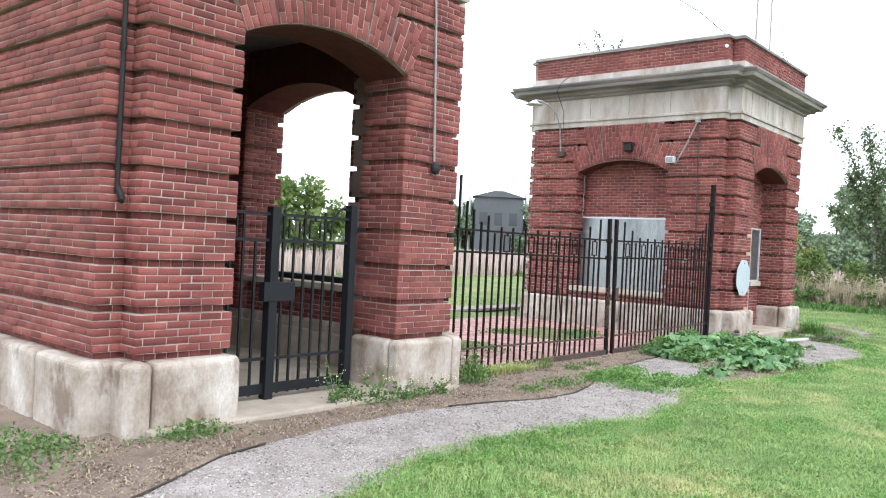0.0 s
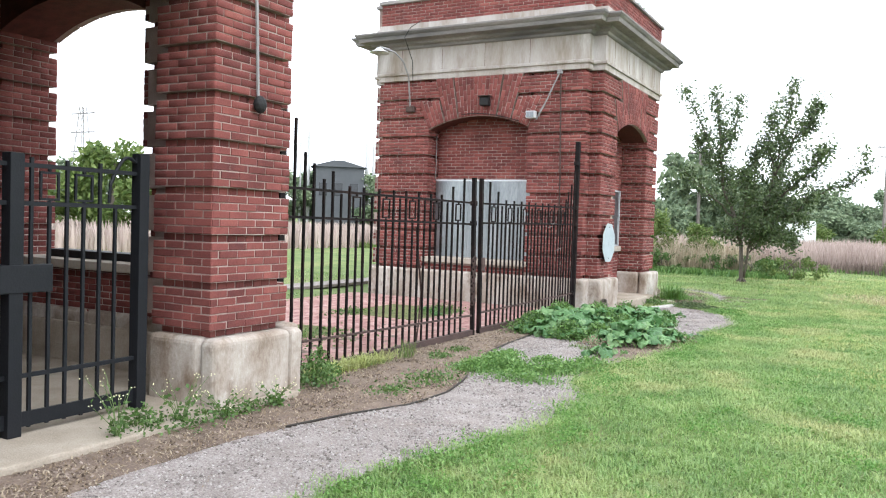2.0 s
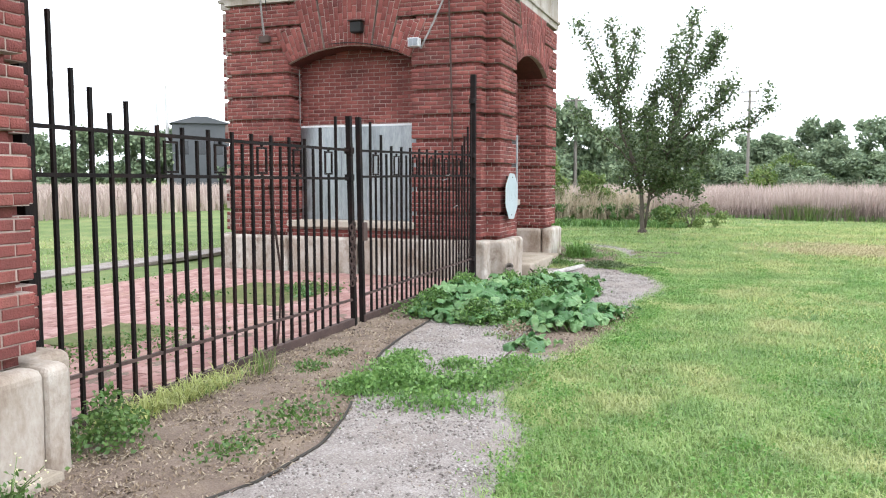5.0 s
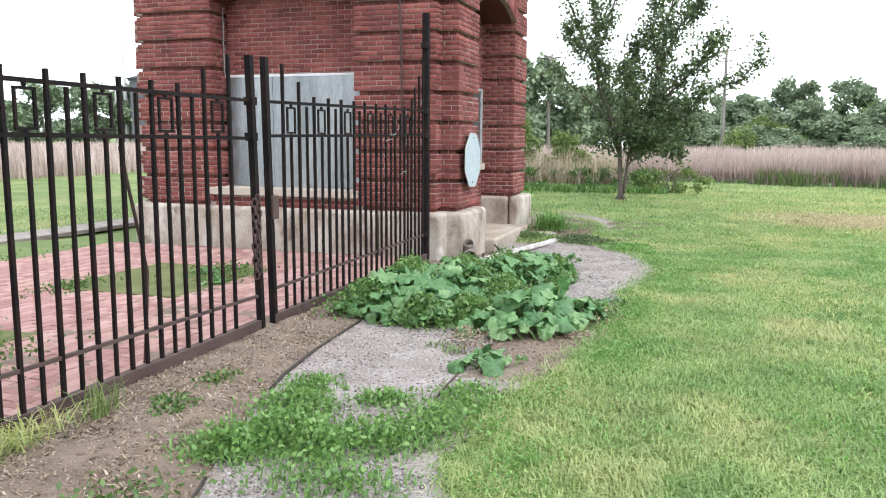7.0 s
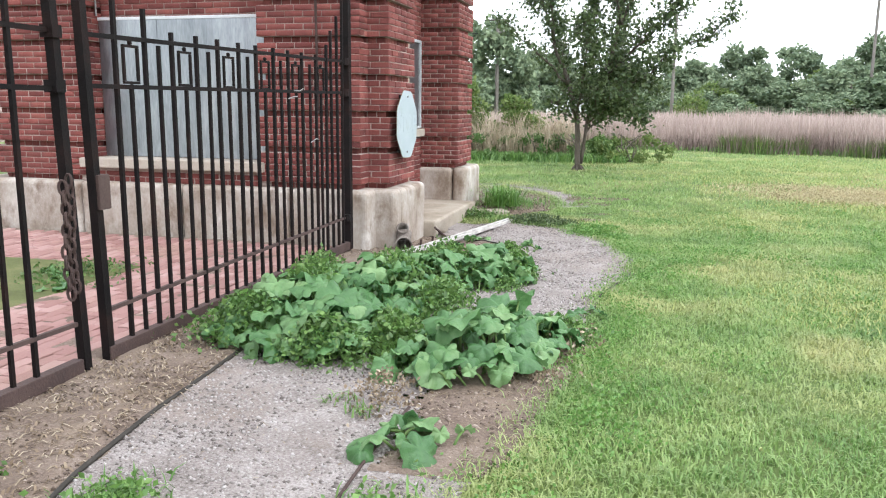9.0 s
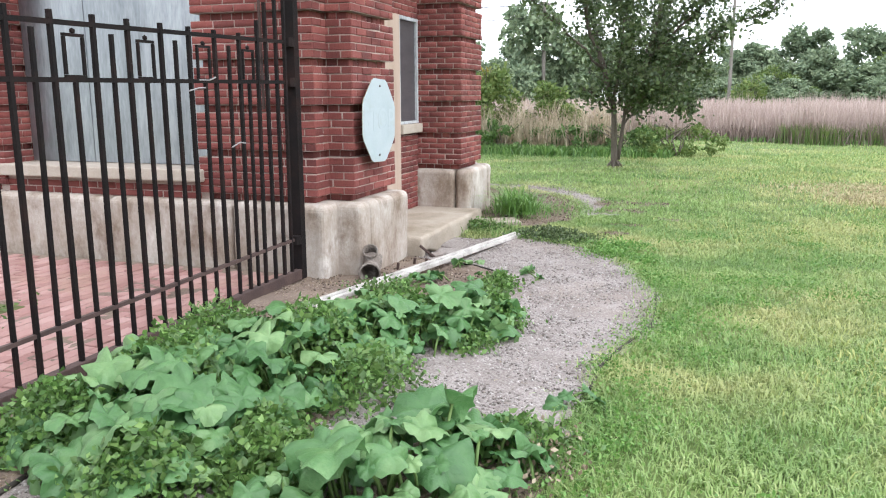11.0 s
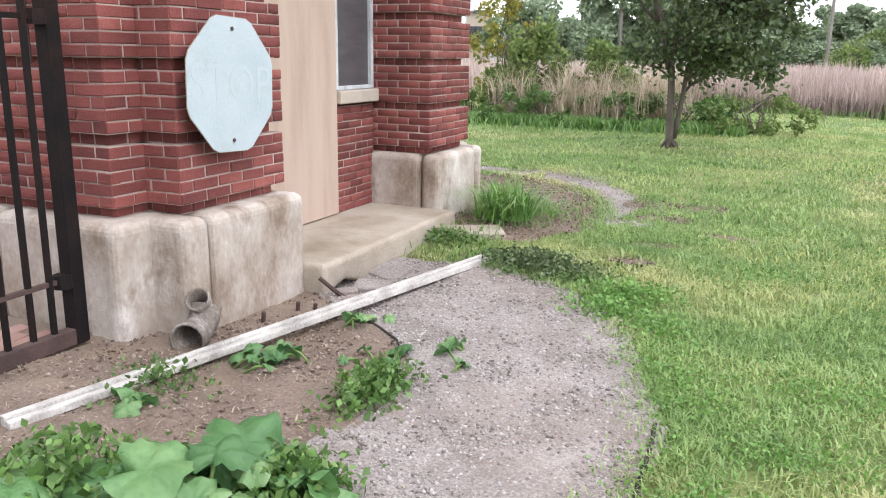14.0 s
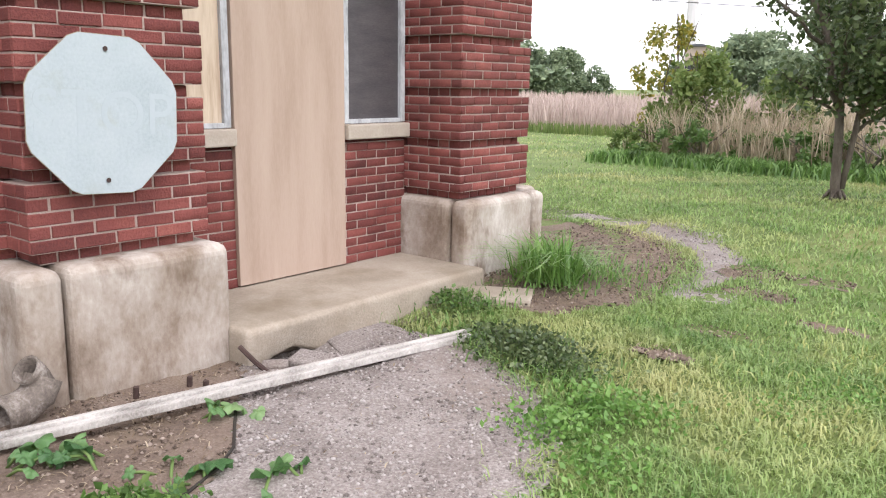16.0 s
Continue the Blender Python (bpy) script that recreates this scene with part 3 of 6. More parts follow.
# shut gatehouse: doorway in the front arch
xd = FB - 0.565
for lo, hi in ((BA, 18.26), (19.19, BB)):
    mas_b.rows(face("+x", xd), -hi, -lo, 0.12, 1.06, rustic=False)
mas_b.rows(face("+x", xd), -BB, -BA, 2.42, SPRING, rustic=False)
mas_b.rows(face("+x", xd), lambda z: -(BA + BB) / 2 - span(z) + 0.02, lambda z: -(BA + BB) / 2 + span(z) - 0.02, SPRING, SPRING + RISE - 0.02, rustic=False)
part("doorway_wall", block(xd - 0.25, xd - 0.03, BA - 0.1, BB + 0.1, 0.0, 3.9, 0), BRICK_WALL, shut_house)
door = part("door_board", block(xd - 0.02, xd + 0.03, 18.255, 19.205, 0.135, 2.42, 0.004), PLYWOOD, shut_house, "beige painted plywood sheet over the doorway")
for lo, hi, fill in ((BA + 0.02, 18.25, RAW_PLY), (19.21, BB - 0.01, DARK_BOARD)):
    part("window_sill", block(xd - 0.03, xd + 0.065, lo + 0.0, hi, 1.055, 1.165, 0.012), SILL, shut_house)
    win = part("window_board", block(xd - 0.04, xd - 0.018, lo + 0.03, hi - 0.03, 1.17, 2.40, 0), fill, shut_house, "weathered boarded side window")
    for a, b, c, d in ((lo + 0.005, lo + 0.055, 1.17, 2.42), (hi - 0.055, hi - 0.005, 1.17, 2.42), (lo + 0.056, hi - 0.056, 1.168, 1.20), (lo + 0.056, hi - 0.056, 2.38, 2.42)):
        part("window_frame", block(xd - 0.03, xd + 0.012, a, b, c, d, 0.004), FRAME, win)
# worn door step, undermined
bm = block(FB - 0.6, FB + 0.27, BA + 0.02, BB - 0.03, -0.13, 0.125, 0.045, 4)
bmesh.ops.subdivide_edges(bm, edges=[e for e in bm.edges if e.calc_length() > 0.5], cuts=11, use_grid_fill=True)
for v in bm.verts:
    w = noise.noise(v.co * 2.3)
    if v.co.x > FB + 0.15:
        v.co.x += 0.035 * w + 0.02 * (0.12 - v.co.z)
        v.co.z += 0.014 * w
        if v.co.z < -0.02:
            gap = max(0.0, 1 - abs(v.co.y - 18.03) / 0.22)
            v.co.z += 0.07 * gap
            v.co.x -= 0.10 * gap
part("door_step", bm, CONCRETE, shut_house, "worn tan concrete door step", smooth=True)


# ---- fence ----
XG = -6.75


def bar(y, z0, z1, w=0.021, x=XG, lean=0.0, bend=0.0):
    bm = bmesh.new()
    vs = box(bm, x - w / 2, x + w / 2, y - w / 2, y + w / 2, z0, z1)
    for v in vs[4:]:
        v.co.y += lean
        v.co.x += bend
    return bm


def rail(y0, z0, y1, z1, h=0.03, w=0.024, x=XG):
    bm = bmesh.new()
    vs = box(bm, x - w / 2, x + w / 2, y0, y1, -h / 2, h / 2)
    for v in vs:
        v.co.z += z0 if v.co.y < (y0 + y1) / 2 else z1
    return bm


def square(leaf, y, w, z0=1.615, z1=1.845, x=XG, mat=IRON):
    bm = bmesh.new()
    for a, b, c, d in ((-w, w, z0, z0 + 0.016), (-w, w, z1 - 0.016, z1), (-w, -w + 0.016, z0 + 0.017, z1 - 0.017), (w - 0.016, w, z0 + 0.017, z1 - 0.017)):
        box(bm, x - 0.008, x + 0.008, y + a, y + b, c, d)
    under(leaf, part("square_ornament", bm, mat))
    for z in (z0 - 0.013, z1 + 0.013):
        bm = bmesh.new()
        bmesh.ops.create_icosphere(bm, subdivisions=1, radius=0.017, matrix=Matrix.Translation((x, y, z)))
        under(leaf, part("rivet", bm, mat))


def leaf_of_gate(label, talls, rails, ends, mids=True):
    leaf = thing("iron_gate", label, "gate", (XG, ends[0], 0), "gates between the gatehouses")
    for y, top in talls:
        under(leaf, part("picket", bar(y, 0.06, top, 0.024, lean=rng.gauss(0, 0.006), bend=rng.gauss(0, 0.006)), IRON))
    ys_ = [y for y, _ in talls]
    for i, (a, b) in enumerate(zip(ys_, ys_[1:])):
        if b - a < 0.2:
            continue
        y = (a + b) / 2
        sq = i % 2 == 0
        under(leaf, part("picket", bar(y, 0.06, 1.60 if sq else 1.86, 0.021, lean=rng.gauss(0, 0.005)), IRON))
        if sq:
            square(leaf, y, 0.075)
    (a, b) = ends
    for z0, z1, h in rails:
        under(leaf, part("rail", rail(a, z0, b, z1, h), IRON if z0 > 0.4 else RUST))
    under(leaf, part("bottom_beam", block(XG - 0.03, XG + 0.035, a, b, 0.0, 0.085, 0.006), RUST, label="rusted bottom beam"))
    return leaf


t1 = [(8.06, 2.9), (8.21, 2.57), (8.365, 2.25), (8.52, 2.15), (8.68, 2.0), (8.83, 2.09)] + [(9.12 + 0.2925 * i, 1.95) for i in range(8)] + [(11.46, 2.07), (11.78, 2.20)]
gate_a = leaf_of_gate("rusty black iron gate leaf with square ornaments", t1, [(1.885, 1.872, 0.026), (1.60, 1.575, 0.026), (0.35, 0.285, 0.024)], (8.03, 12.1))
t2 = [(12.58, 2.20), (12.87, 2.07)] + [(13.16 + 0.2875 * i, 1.955) for i in range(9)] + [(15.68, 2.06), (15.83, 2.20), (15.97, 2.35), (16.09, 2.60)]
gate_b = leaf_of_gate("rusty black iron gate leaf beside the shut gatehouse", t2, [(1.875, 1.93, 0.026), (1.595, 1.62, 0.026), (0.30, 0.345, 0.024)], (12.33, 16.2))
under(gate_a, part("stile", bar(12.15, 0.0, 2.225, 0.052, lean=-0.085), IRON))
under(gate_b, part("stile", bar(12.355, 0.0, 2.23, 0.052, lean=-0.06), IRON))
for z in (1.59, 1.87):
    bm = bmesh.new()
    box(bm, XG - 0.04, XG + 0.04, 12.04, 12.11, z - 0.035, z + 0.03)
    under(gate_a, part("clamp", bm, IRON))
under(gate_b, part("lock_box", block(XG - 0.03, XG + 0.045, 12.31, 12.41, 0.90, 1.10, 0.008), RUST))
post = tagged(part("gate_post", block(XG - 0.04, XG + 0.04, 16.19, 16.27, 0.0, 3.15, 0.006), IRON), "tall black iron gate post beside the brick corner", "post")
for z in (0.34, 1.62, 1.93, 2.75):
    bm = bmesh.new()
    bmesh.ops.create_cone(bm, cap_ends=True, segments=10, radius1=0.05, radius2=0.045, depth=0.07, matrix=Matrix.Translation((XG, 16.17, z)))
    under(post, part("hinge", bm, IRON))
tagged(part("gate_post", block(XG - 0.04, XG + 0.04, 7.98 - 0.02, 8.03, 0.0, 2.9, 0.006), IRON), "black iron gate post beside the open gatehouse", "post")

# bent loose picket leaning through the gate
loose = tagged(part("loose_bar", tube([(XG - 0.05, 10.62, 1.52), (XG - 0.08, 10.72, 1.25), (XG - 0.12, 10.87, 0.85), (XG - 0.15, 10.95, 0.66), (XG - 0.16, 10.93, 0.3), (XG - 0.2, 10.94, 0.0)], 0.012, 6), RUST), "bent rusty iron bar leaning behind the gate", "bar")

# chain
chain = thing("chain", "rusty steel chain looped round the gate stile", "chain", (XG, 12.1, 1.05))
for strand, (dy, off) in enumerate(((-0.035, 0.0), (-0.085, 0.03))):
    for i in range(11):
        z = 1.09 - i * 0.058 - off
        ring = []
        for k in range(10):
            a = 2 * math.pi * k / 10
            p = Matrix.Rotation(radians(90 * (i % 2) + 25 * strand), 3, "Z") @ Vector((0.020 * math.cos(a), 0, 0.038 * math.sin(a)))
            ring.append(p + Vector((XG + 0.05, 12.10 + dy + 0.012 * math.sin(i * 0.7), z)))
        under(chain, part("link", tube(ring + [ring[0]], 0.0085, 5), RUST))

# gate in the open arch
arch_gate = thing("iron_gate", "black painted iron gate in the open brick arch", "gate", (XG, 5.6, 0.05))
for i, y in enumerate([4.70 + 0.145 * k for k in range(4)] + [5.47 + 0.135 * k for k in range(6)]):
    top = (1.95, 1.62)[i % 2]
    under(arch_gate, part("picket", bar(y, 0.10, top, 0.022), IRON_PAINT))
for y in (4.845, 5.605, 5.875):
    square(arch_gate, y, 0.075, 1.66, 1.86, mat=IRON_PAINT)
for a, b in ((4.62, 5.29), (5.39, 6.33)):
    for z, h in ((1.895, 0.03), (1.635, 0.03), (0.46, 0.03), (0.16, 0.10)):
        under(arch_gate, part("rail", rail(a, z, b, z, h), IRON_PAINT))
under(arch_gate, part("stile", block(XG - 0.05, XG + 0.05, 5.29, 5.39, 0.055, 1.97, 0.006), IRON_PAINT))
under(arch_gate, part("stile", block(XG - 0.05, XG + 0.05, 6.33, 6.42, 0.055, 2.05, 0.006), IRON_PAINT))
under(arch_gate, part("lock_box", block(XG - 0.03, XG + 0.06, 5.22, 5.60, 1.03, 1.22, 0.006), IRON_PAINT))
curl = [(XG, 6.10 + 0.23 * t, 1.80 + 0.11 * math.sin(t * 3.1) + 0.17 * t) for t in np.linspace(0, 1, 9)]
under(arch_gate, part("scroll", tube(curl + [(XG, 6.34, 2.03)], 0.014, 6), IRON_PAINT))
under(arch_gate, part("scroll", tube([(XG, 6.10, 1.80), (XG, 6.09, 1.66)], 0.012, 6), IRON_PAINT))

for y, z, tilt_ in ((15.35, 1.16, 0.05), (15.02, 1.62, -0.03), (14.9, 1.55, 0.02)):
    tagged(part("wire_tie", tube([(XG + 0.03, y - 0.09, z), (XG + 0.04, y, z + 0.01 + 0.4 * tilt_), (XG + 0.03, y + 0.09, z + 0.02)], 0.005, 5), GREY_METAL), "twist of pale wire tied round the gate bars", "wire")


# ---- ground ----
nr = np.random.RandomState(5)


def smooth_line(points):
    xs, vs = zip(*points)
    return lambda y: float(np.interp(y, xs, vs))


lawn_edge = smooth_line([(0, -3.2), (3, -3.85), (4.2, -4.13), (5, -4.38), (5.9, -4.47), (7.0, -4.25), (8.1, -4.0), (9.1, -4.05), (10.1, -4.45), (11.0, -4.5), (11.7, -4.2), (13, -4.06), (14.8, -4.02),
                         (15.7, -3.80), (16.5, -3.83), (17.3, -4.05), (18.0, -4.38), (18.4, -4.86), (18.7, -5.6), (18.75, -6.3), (19.2, -6.9)])
hose_line = smooth_line([(0, -3.9), (3.0, -4.92), (3.95, -5.4), (5.2, -5.62), (6.4, -5.62), (7.36, -5.42), (7.97, -5.2), (8.6, -5.17), (9.2, -5.32), (10, -5.62), (11, -5.89), (11.7, -6.0), (12.6, -6.07), (13, -6.1)])
bed_line = smooth_line([(12.4, -6.1), (12.6, -5.3), (13.2, -5.15), (14.4, -5.25), (15.4, -5.08), (16.4, -5.0), (16.9, -5.2), (17.2, -5.6), (17.5, -6.0), (17.8, -6.4)])


def kind_of_ground(x, y):
    n = 0.12 * noise.noise(Vector((x * 1.9, y * 1.9, 0))) + 0.07 * noise.noise(Vector((x * 6, y * 6, 3))) + 0.07 * noise.noise(Vector((x * 19, y * 19, 9)))
    if math.hypot(x + 7.0, y - 20.6) < 1.95 + 0.6 * n and y > 19.5:
        return "mulch"
    for cx, cy, rx, ry in ((-4.5, 19.25, 0.17, 0.10), (-4.45, 19.85, 0.22, 0.09), (-4.55, 20.9, 0.30, 0.14), (-4.25, 21.5, 0.34, 0.12), (-4.75, 21.5, 0.25, 0.2), (-3.9, 20.4, 0.2, 0.08)):
        if ((x - cx) / rx) ** 2 + ((y - cy) / ry) ** 2 < 1 + 5 * n:
            return "mulch"
    if 1.9 < math.hypot(x + 7.0, y - 20.6) < 2.45 + 1.6 * n and y > 20.5 and x > -8.6 and noise.noise(Vector((x * 2.6, y * 2.6, 8))) > -0.2:
        return "gravel"
    if y > 19.2 or y < 1.0 or x > lawn_edge(y) + 0.7 * n:
        return "lawn"
    if y < 13.0 and x < hose_line(y) + 0.12 * n:
        return "dirt"
    if y >= 13.0 and x < bed_line(y) + 0.8 * n:
        return "dirt"
    if 11.4 < y < 13.7 and x > -4.75 + 0.9 * n:
        return "sand"
    return "gravel"


def surface(name, wanted, x0, x1, y0, y1, cell, mat, label, rough):
    nx, ny = round((x1 - x0) / cell), round((y1 - y0) / cell)
    ids, vs, fs = {}, [], []

    def vert(i, j):
        if (i, j) not in ids:
            x, y = x0 + i * cell, y0 + j * cell
            p = Vector((x, y, 0))
            ids[i, j] = len(vs)
            vs.append((x + 0.3 * cell * noise.noise(p * 9), y + 0.3 * cell * noise.noise(p * 9 + Vector((5, 5, 5))),
                       lift(x, y) + rough * (noise.noise(p * 3) + 0.6 * noise.noise(p * 11)) + (0.004 if y < 19.2 else -0.018)))
        return ids[i, j]

    for i in range(nx):
        for j in range(ny):
            if kind_of_ground(x0 + (i + 0.5) * cell, y0 + (j + 0.5) * cell) == wanted:
                fs.append((vert(i, j), vert(i + 1, j), vert(i + 1, j + 1), vert(i, j + 1)))
    ob = raw(name, vs, fs, mat, smooth=True)
    return tagged(ob, label, "ground", kind="structure")


surface("gravel_path", "gravel", -8.6, -2.6, 1.0, 23.4, 0.035, GRAVEL, "pale crushed limestone path with worn edges", 0.006)
surface("sand_patch", "sand", -5.4, -3.4, 11.0, 14.2, 0.035, DIRT, "pale sandy soil between squash and lawn", 0.012)
surface("mulch_bed", "mulch", -8.6, -3.4, 19.0, 23.0, 0.04, DIRT, "round mulch bed beside the shut gatehouse", 0.014)
surface("soil_bed", "dirt", -8.6, -2.6, 1.0, 23.4, 0.035, DIRT, "dry bare soil strewn with litter beside the gate", 0.017)


def axis(fine0, fine1, step, far):
    mid = list(np.arange(fine0, fine1 + 0.01, step))
    lo, hi, s = [], [], step
    a, b = fine0, fine1
    while b < far:
        s *= 1.35
        a, b = a - s, b + s
        lo.append(a)
        hi.append(b)
    return np.array(lo[::-1] + mid + hi)


gx, gy = axis(-16, 8, 0.5, 1500), axis(-2, 44, 0.5, 1500)
X, Y = np.meshgrid(gx, gy, indexing="ij")
Z = np.array([[lift(x, y) - 0.022 - (0.12 if -8 < x < -4.8 and 2 < y < 19.3 else 0) + (0.012 * noise.noise(Vector((x * 0.6, y * 0.6, 2))) if abs(x) < 60 and abs(y) < 60 else 0) for y in gy] for x in gx])
idx = np.arange(X.size).reshape(X.shape)
quads = np.stack([idx[:-1, :-1], idx[1:, :-1], idx[1:, 1:], idx[:-1, 1:]], -1).reshape(-1, 4)
tagged(raw("ground", np.stack([X, Y, Z], -1).reshape(-1, 3), quads, LAWN, smooth=True), "mown green lawn with yellow dry patches", "lawn", kind="structure")

# brick forecourt inside the gate
court = tagged(part("pavement", block(-11.75, -6.79, 7.9, 16.35, -0.08, 0.0, 0), JOINT), "red clay brick forecourt behind the iron gates", "pavement", kind="structure")
walkway = tagged(part("walkway", block(-14.0, -13.3, 2.0, 24.0, -0.06, 0.012, 0.01), GRAVEL), "grey concrete walk along the forecourt", "pavement", kind="structure")
mossy = [(-9.75, -8.2, 12.95, 14.75), (-9.2, -8.3, 10.2, 11.35)]
for x0, x1, y0, y1 in mossy:
    tagged(part("moss_bed", block(x0, x1, y0, y1, -0.05, 0.016, 0.008), MOSS), "square of mossy soil let into the brick paving", "bed", kind="structure")

# stones lying on the gravel
def scatter(n, x0, x1, y0, y1, wanted):
    pts = []
    while len(pts) < n:
        x, y = nr.uniform(x0, x1), nr.uniform(y0, y1)
        if kind_of_ground(x, y) in wanted:
            pts.append((x, y, lift(x, y)))
    return np.array(pts)


def pebbles(name, pts, lo, hi, mat, label):
    n = len(pts)
    unit = np.array([(1, 0, 0), (0, 1, 0), (-1, 0, 0), (0, -1, 0), (0, 0, 0.7), (0, 0, -0.7)], dtype=np.float32)
    tri = np.array([(0, 1, 4), (1, 2, 4), (2, 3, 4), (3, 0, 4), (1, 0, 5), (2, 1, 5), (3, 2, 5), (0, 3, 5)])
    size = lo + (hi - lo) * nr.rand(n, 1, 1) ** 3
    v = unit[None] * size * nr.uniform(0.6, 1.3, (n, 6, 1))
    a = nr.uniform(0, 6.28, n)
    c, s = np.cos(a)[:, None], np.sin(a)[:, None]
    v = np.stack([v[..., 0] * c - v[..., 1] * s, v[..., 0] * s + v[..., 1] * c, v[..., 2]], -1) + pts[:, None]
    v[..., 2] += 0.004
    f = (tri[None] + 6 * np.arange(n)[:, None, None]).reshape(-1, 3)
    return tagged(raw(name, v.reshape(-1, 3), f, mat), label, "gravel", kind="stuff")


pebbles("gravel_stones", np.vstack([scatter(62000, -6.5, -3.7, 2.5, 19, ("gravel",)), scatter(1500, -8.6, -4.5, 20, 23.3, ("gravel",))]), 0.0035, 0.0150, PEBBLE, "loose crushed limestone chips on the path")
pebbles("soil_crumbs", scatter(34000, -6.8, -4.0, 2.5, 23, ("dirt", "sand", "mulch")), 0.003, 0.017, CRUMB, "loose crumbs of soil and litter")


# ---- grass ----
def blades(name, pts, h, w, mat, label, category="grass", lean=0.5, clumpy=1.0, parent=None):
    """Many bent blades: each a tapering strip of two pieces."""
    n = len(pts)
    a = nr.uniform(0, 6.283, n)
    d = np.stack([np.cos(a), np.sin(a), np.zeros(n)], -1)
    side = np.stack([-d[:, 1], d[:, 0], d[:, 2]], -1)
    hh = (h * clumpy * nr.uniform(0.55, 1.25, n))[:, None]
    ww = (w * nr.uniform(0.6, 1.3, n))[:, None]
    ln = (lean * nr.uniform(0.1, 1.0, n))[:, None]
    up = np.array([[0, 0, 1.0]])
    mid = pts + up * hh * 0.6 + d * hh * ln * 0.35
    tip = pts + up * hh * (1.0 - 0.25 * ln) + d * hh * ln
    v = np.stack([pts - side * ww / 2, pts + side * ww / 2, mid + side * ww * 0.4, mid - side * ww * 0.4, tip], 1)
    o = 5 * np.arange(n)[:, None, None]
    f = (np.array([(0, 1, 2), (0, 2, 3), (3, 2, 4)])[None] + o).reshape(-1, 3)
    ob = raw(name, v.reshape(-1, 3), f, mat, parent)
    return tagged(ob, label, category, kind="stuff")


def patches(p, size, seed):
    """Smooth noise between 0 and 1 at points p; size: the width of a patch."""
    grid = np.random.RandomState(seed).rand(64, 64)
    u, w = p[:, 0] / size + 400.0, p[:, 1] / size + 400.0
    i, j = np.floor(u).astype(int), np.floor(w).astype(int)
    a, b = u - i, w - j
    a, b = a * a * (3 - 2 * a), b * b * (3 - 2 * b)
    g = lambda k, m: grid[(i + k) % 64, (j + m) % 64]
    return (g(0, 0) * (1 - a) + g(1, 0) * a) * (1 - b) + (g(0, 1) * (1 - a) + g(1, 1) * a) * b


def growth(p):
    """How tall the lawn stands: clumps of a hand's width and broad worn patches."""
    return 0.35 + 0.75 * patches(p, 0.16, 2) + 0.55 * patches(p, 0.45, 3) + 0.35 * patches(p, 1.6, 4)


def thinned(p, seed):
    """Fewer blades where the sward is worn."""
    keep = np.random.RandomState(seed).rand(len(p)) < 0.25 + 1.15 * patches(p, 0.22, 5) + 0.35 * patches(p, 1.1, 6)
    burnt = ((p[:, 0] - 0.7) / 2.1) ** 2 + ((p[:, 1] - 22.8) / 0.75) ** 2 < 1.0
    return p[keep & ~(burnt & (np.arange(len(p)) % 5 > 0))]


def lawn_points(n, x0, x1, y0, y1, soft=0.3):
    p = np.stack([nr.uniform(x0, x1, n), nr.uniform(y0, y1, n)], -1) + nr.normal(0, soft, (n, 2))
    keep = np.array([kind_of_ground(x, y) == "lawn" and not (-11.9 < x < -6.2 and y < 21.2) for x, y in p])
    p = p[keep]
    return np.column_stack([p, [lift(x, y) - 0.02 for x, y in p]])


near = thinned(np.vstack([lawn_points(165000, -5.3, -1.6, 5, 15), lawn_points(110000, -6.7, -1.2, 15, 20.5), lawn_points(66000, -4.6, -0.6, 1.5, 5)]), 1)
blades("lawn_grass", near, 0.036, 0.0078, BLADE, "short mown green grass with yellowed tips", lean=1.5, clumpy=growth(near))
mid_ = np.vstack([lawn_points(76000, -1.6, 3.2, 3, 20, 0.6), lawn_points(80000, -9, 4, 20, 30, 0.6)])
mid_ = thinned(mid_, 2)
blades("lawn_grass", mid_, 0.044, 0.014, BLADE, "short mown green grass further off", lean=1.5, clumpy=growth(mid_))
far_ = np.vstack([lawn_points(40000, -14, 22, 28, 38, 1.5), lawn_points(22000, 2.5, 14, 4, 30, 1.5)])
blades("lawn_grass", far_, 0.055, 0.02, BLADE, "mown grass towards the meadow", lean=1.5)
inside = np.stack([nr.uniform(-24, -14, 16000), nr.uniform(8, 32, 16000), np.full(16000, -0.02)], -1)
blades("lawn_grass", inside, 0.055, 0.02, BLADE, "mown grass beyond the forecourt walk", lean=1.5)
rim = []
for y in np.arange(2.5, 18.6, 0.004):
    x = lawn_edge(y) + nr.normal(0.04, 0.09)
    rim.append((x, y + nr.normal(0, 0.02), lift(x, y) - 0.012))
blades("lawn_grass", np.array(rim * 3) + nr.normal(0, 0.03, (3 * len(rim), 3)) * (1, 1, 0), 0.06, 0.006, BLADE, "ragged grass along the path edge", lean=1.6)

ring = []
for a in nr.uniform(-0.2, 2.3, 5200):
    r_ = nr.choice((1.93, 2.47)) + nr.normal(0, 0.07)
    x, y = -7.0 + r_ * math.cos(a), 20.6 + r_ * math.sin(a)
    ring.append((x, y, lift(x, y) - 0.02))
blades("lawn_grass", np.array(ring), 0.055, 0.008, BLADE, "ragged grass along the round bed", lean=1.5)

# uneven tufts that the mower left
heart = lawn_points(5200, -5.0, 2.0, 3.5, 22)
heart = heart[nr.randint(0, len(heart), 70000)]
blades("lawn_tufts", heart + nr.normal(0, 0.035, heart.shape) * (1, 1, 0), 0.052, 0.0085, BLADE, "uneven tufts in the mown grass", lean=1.3)

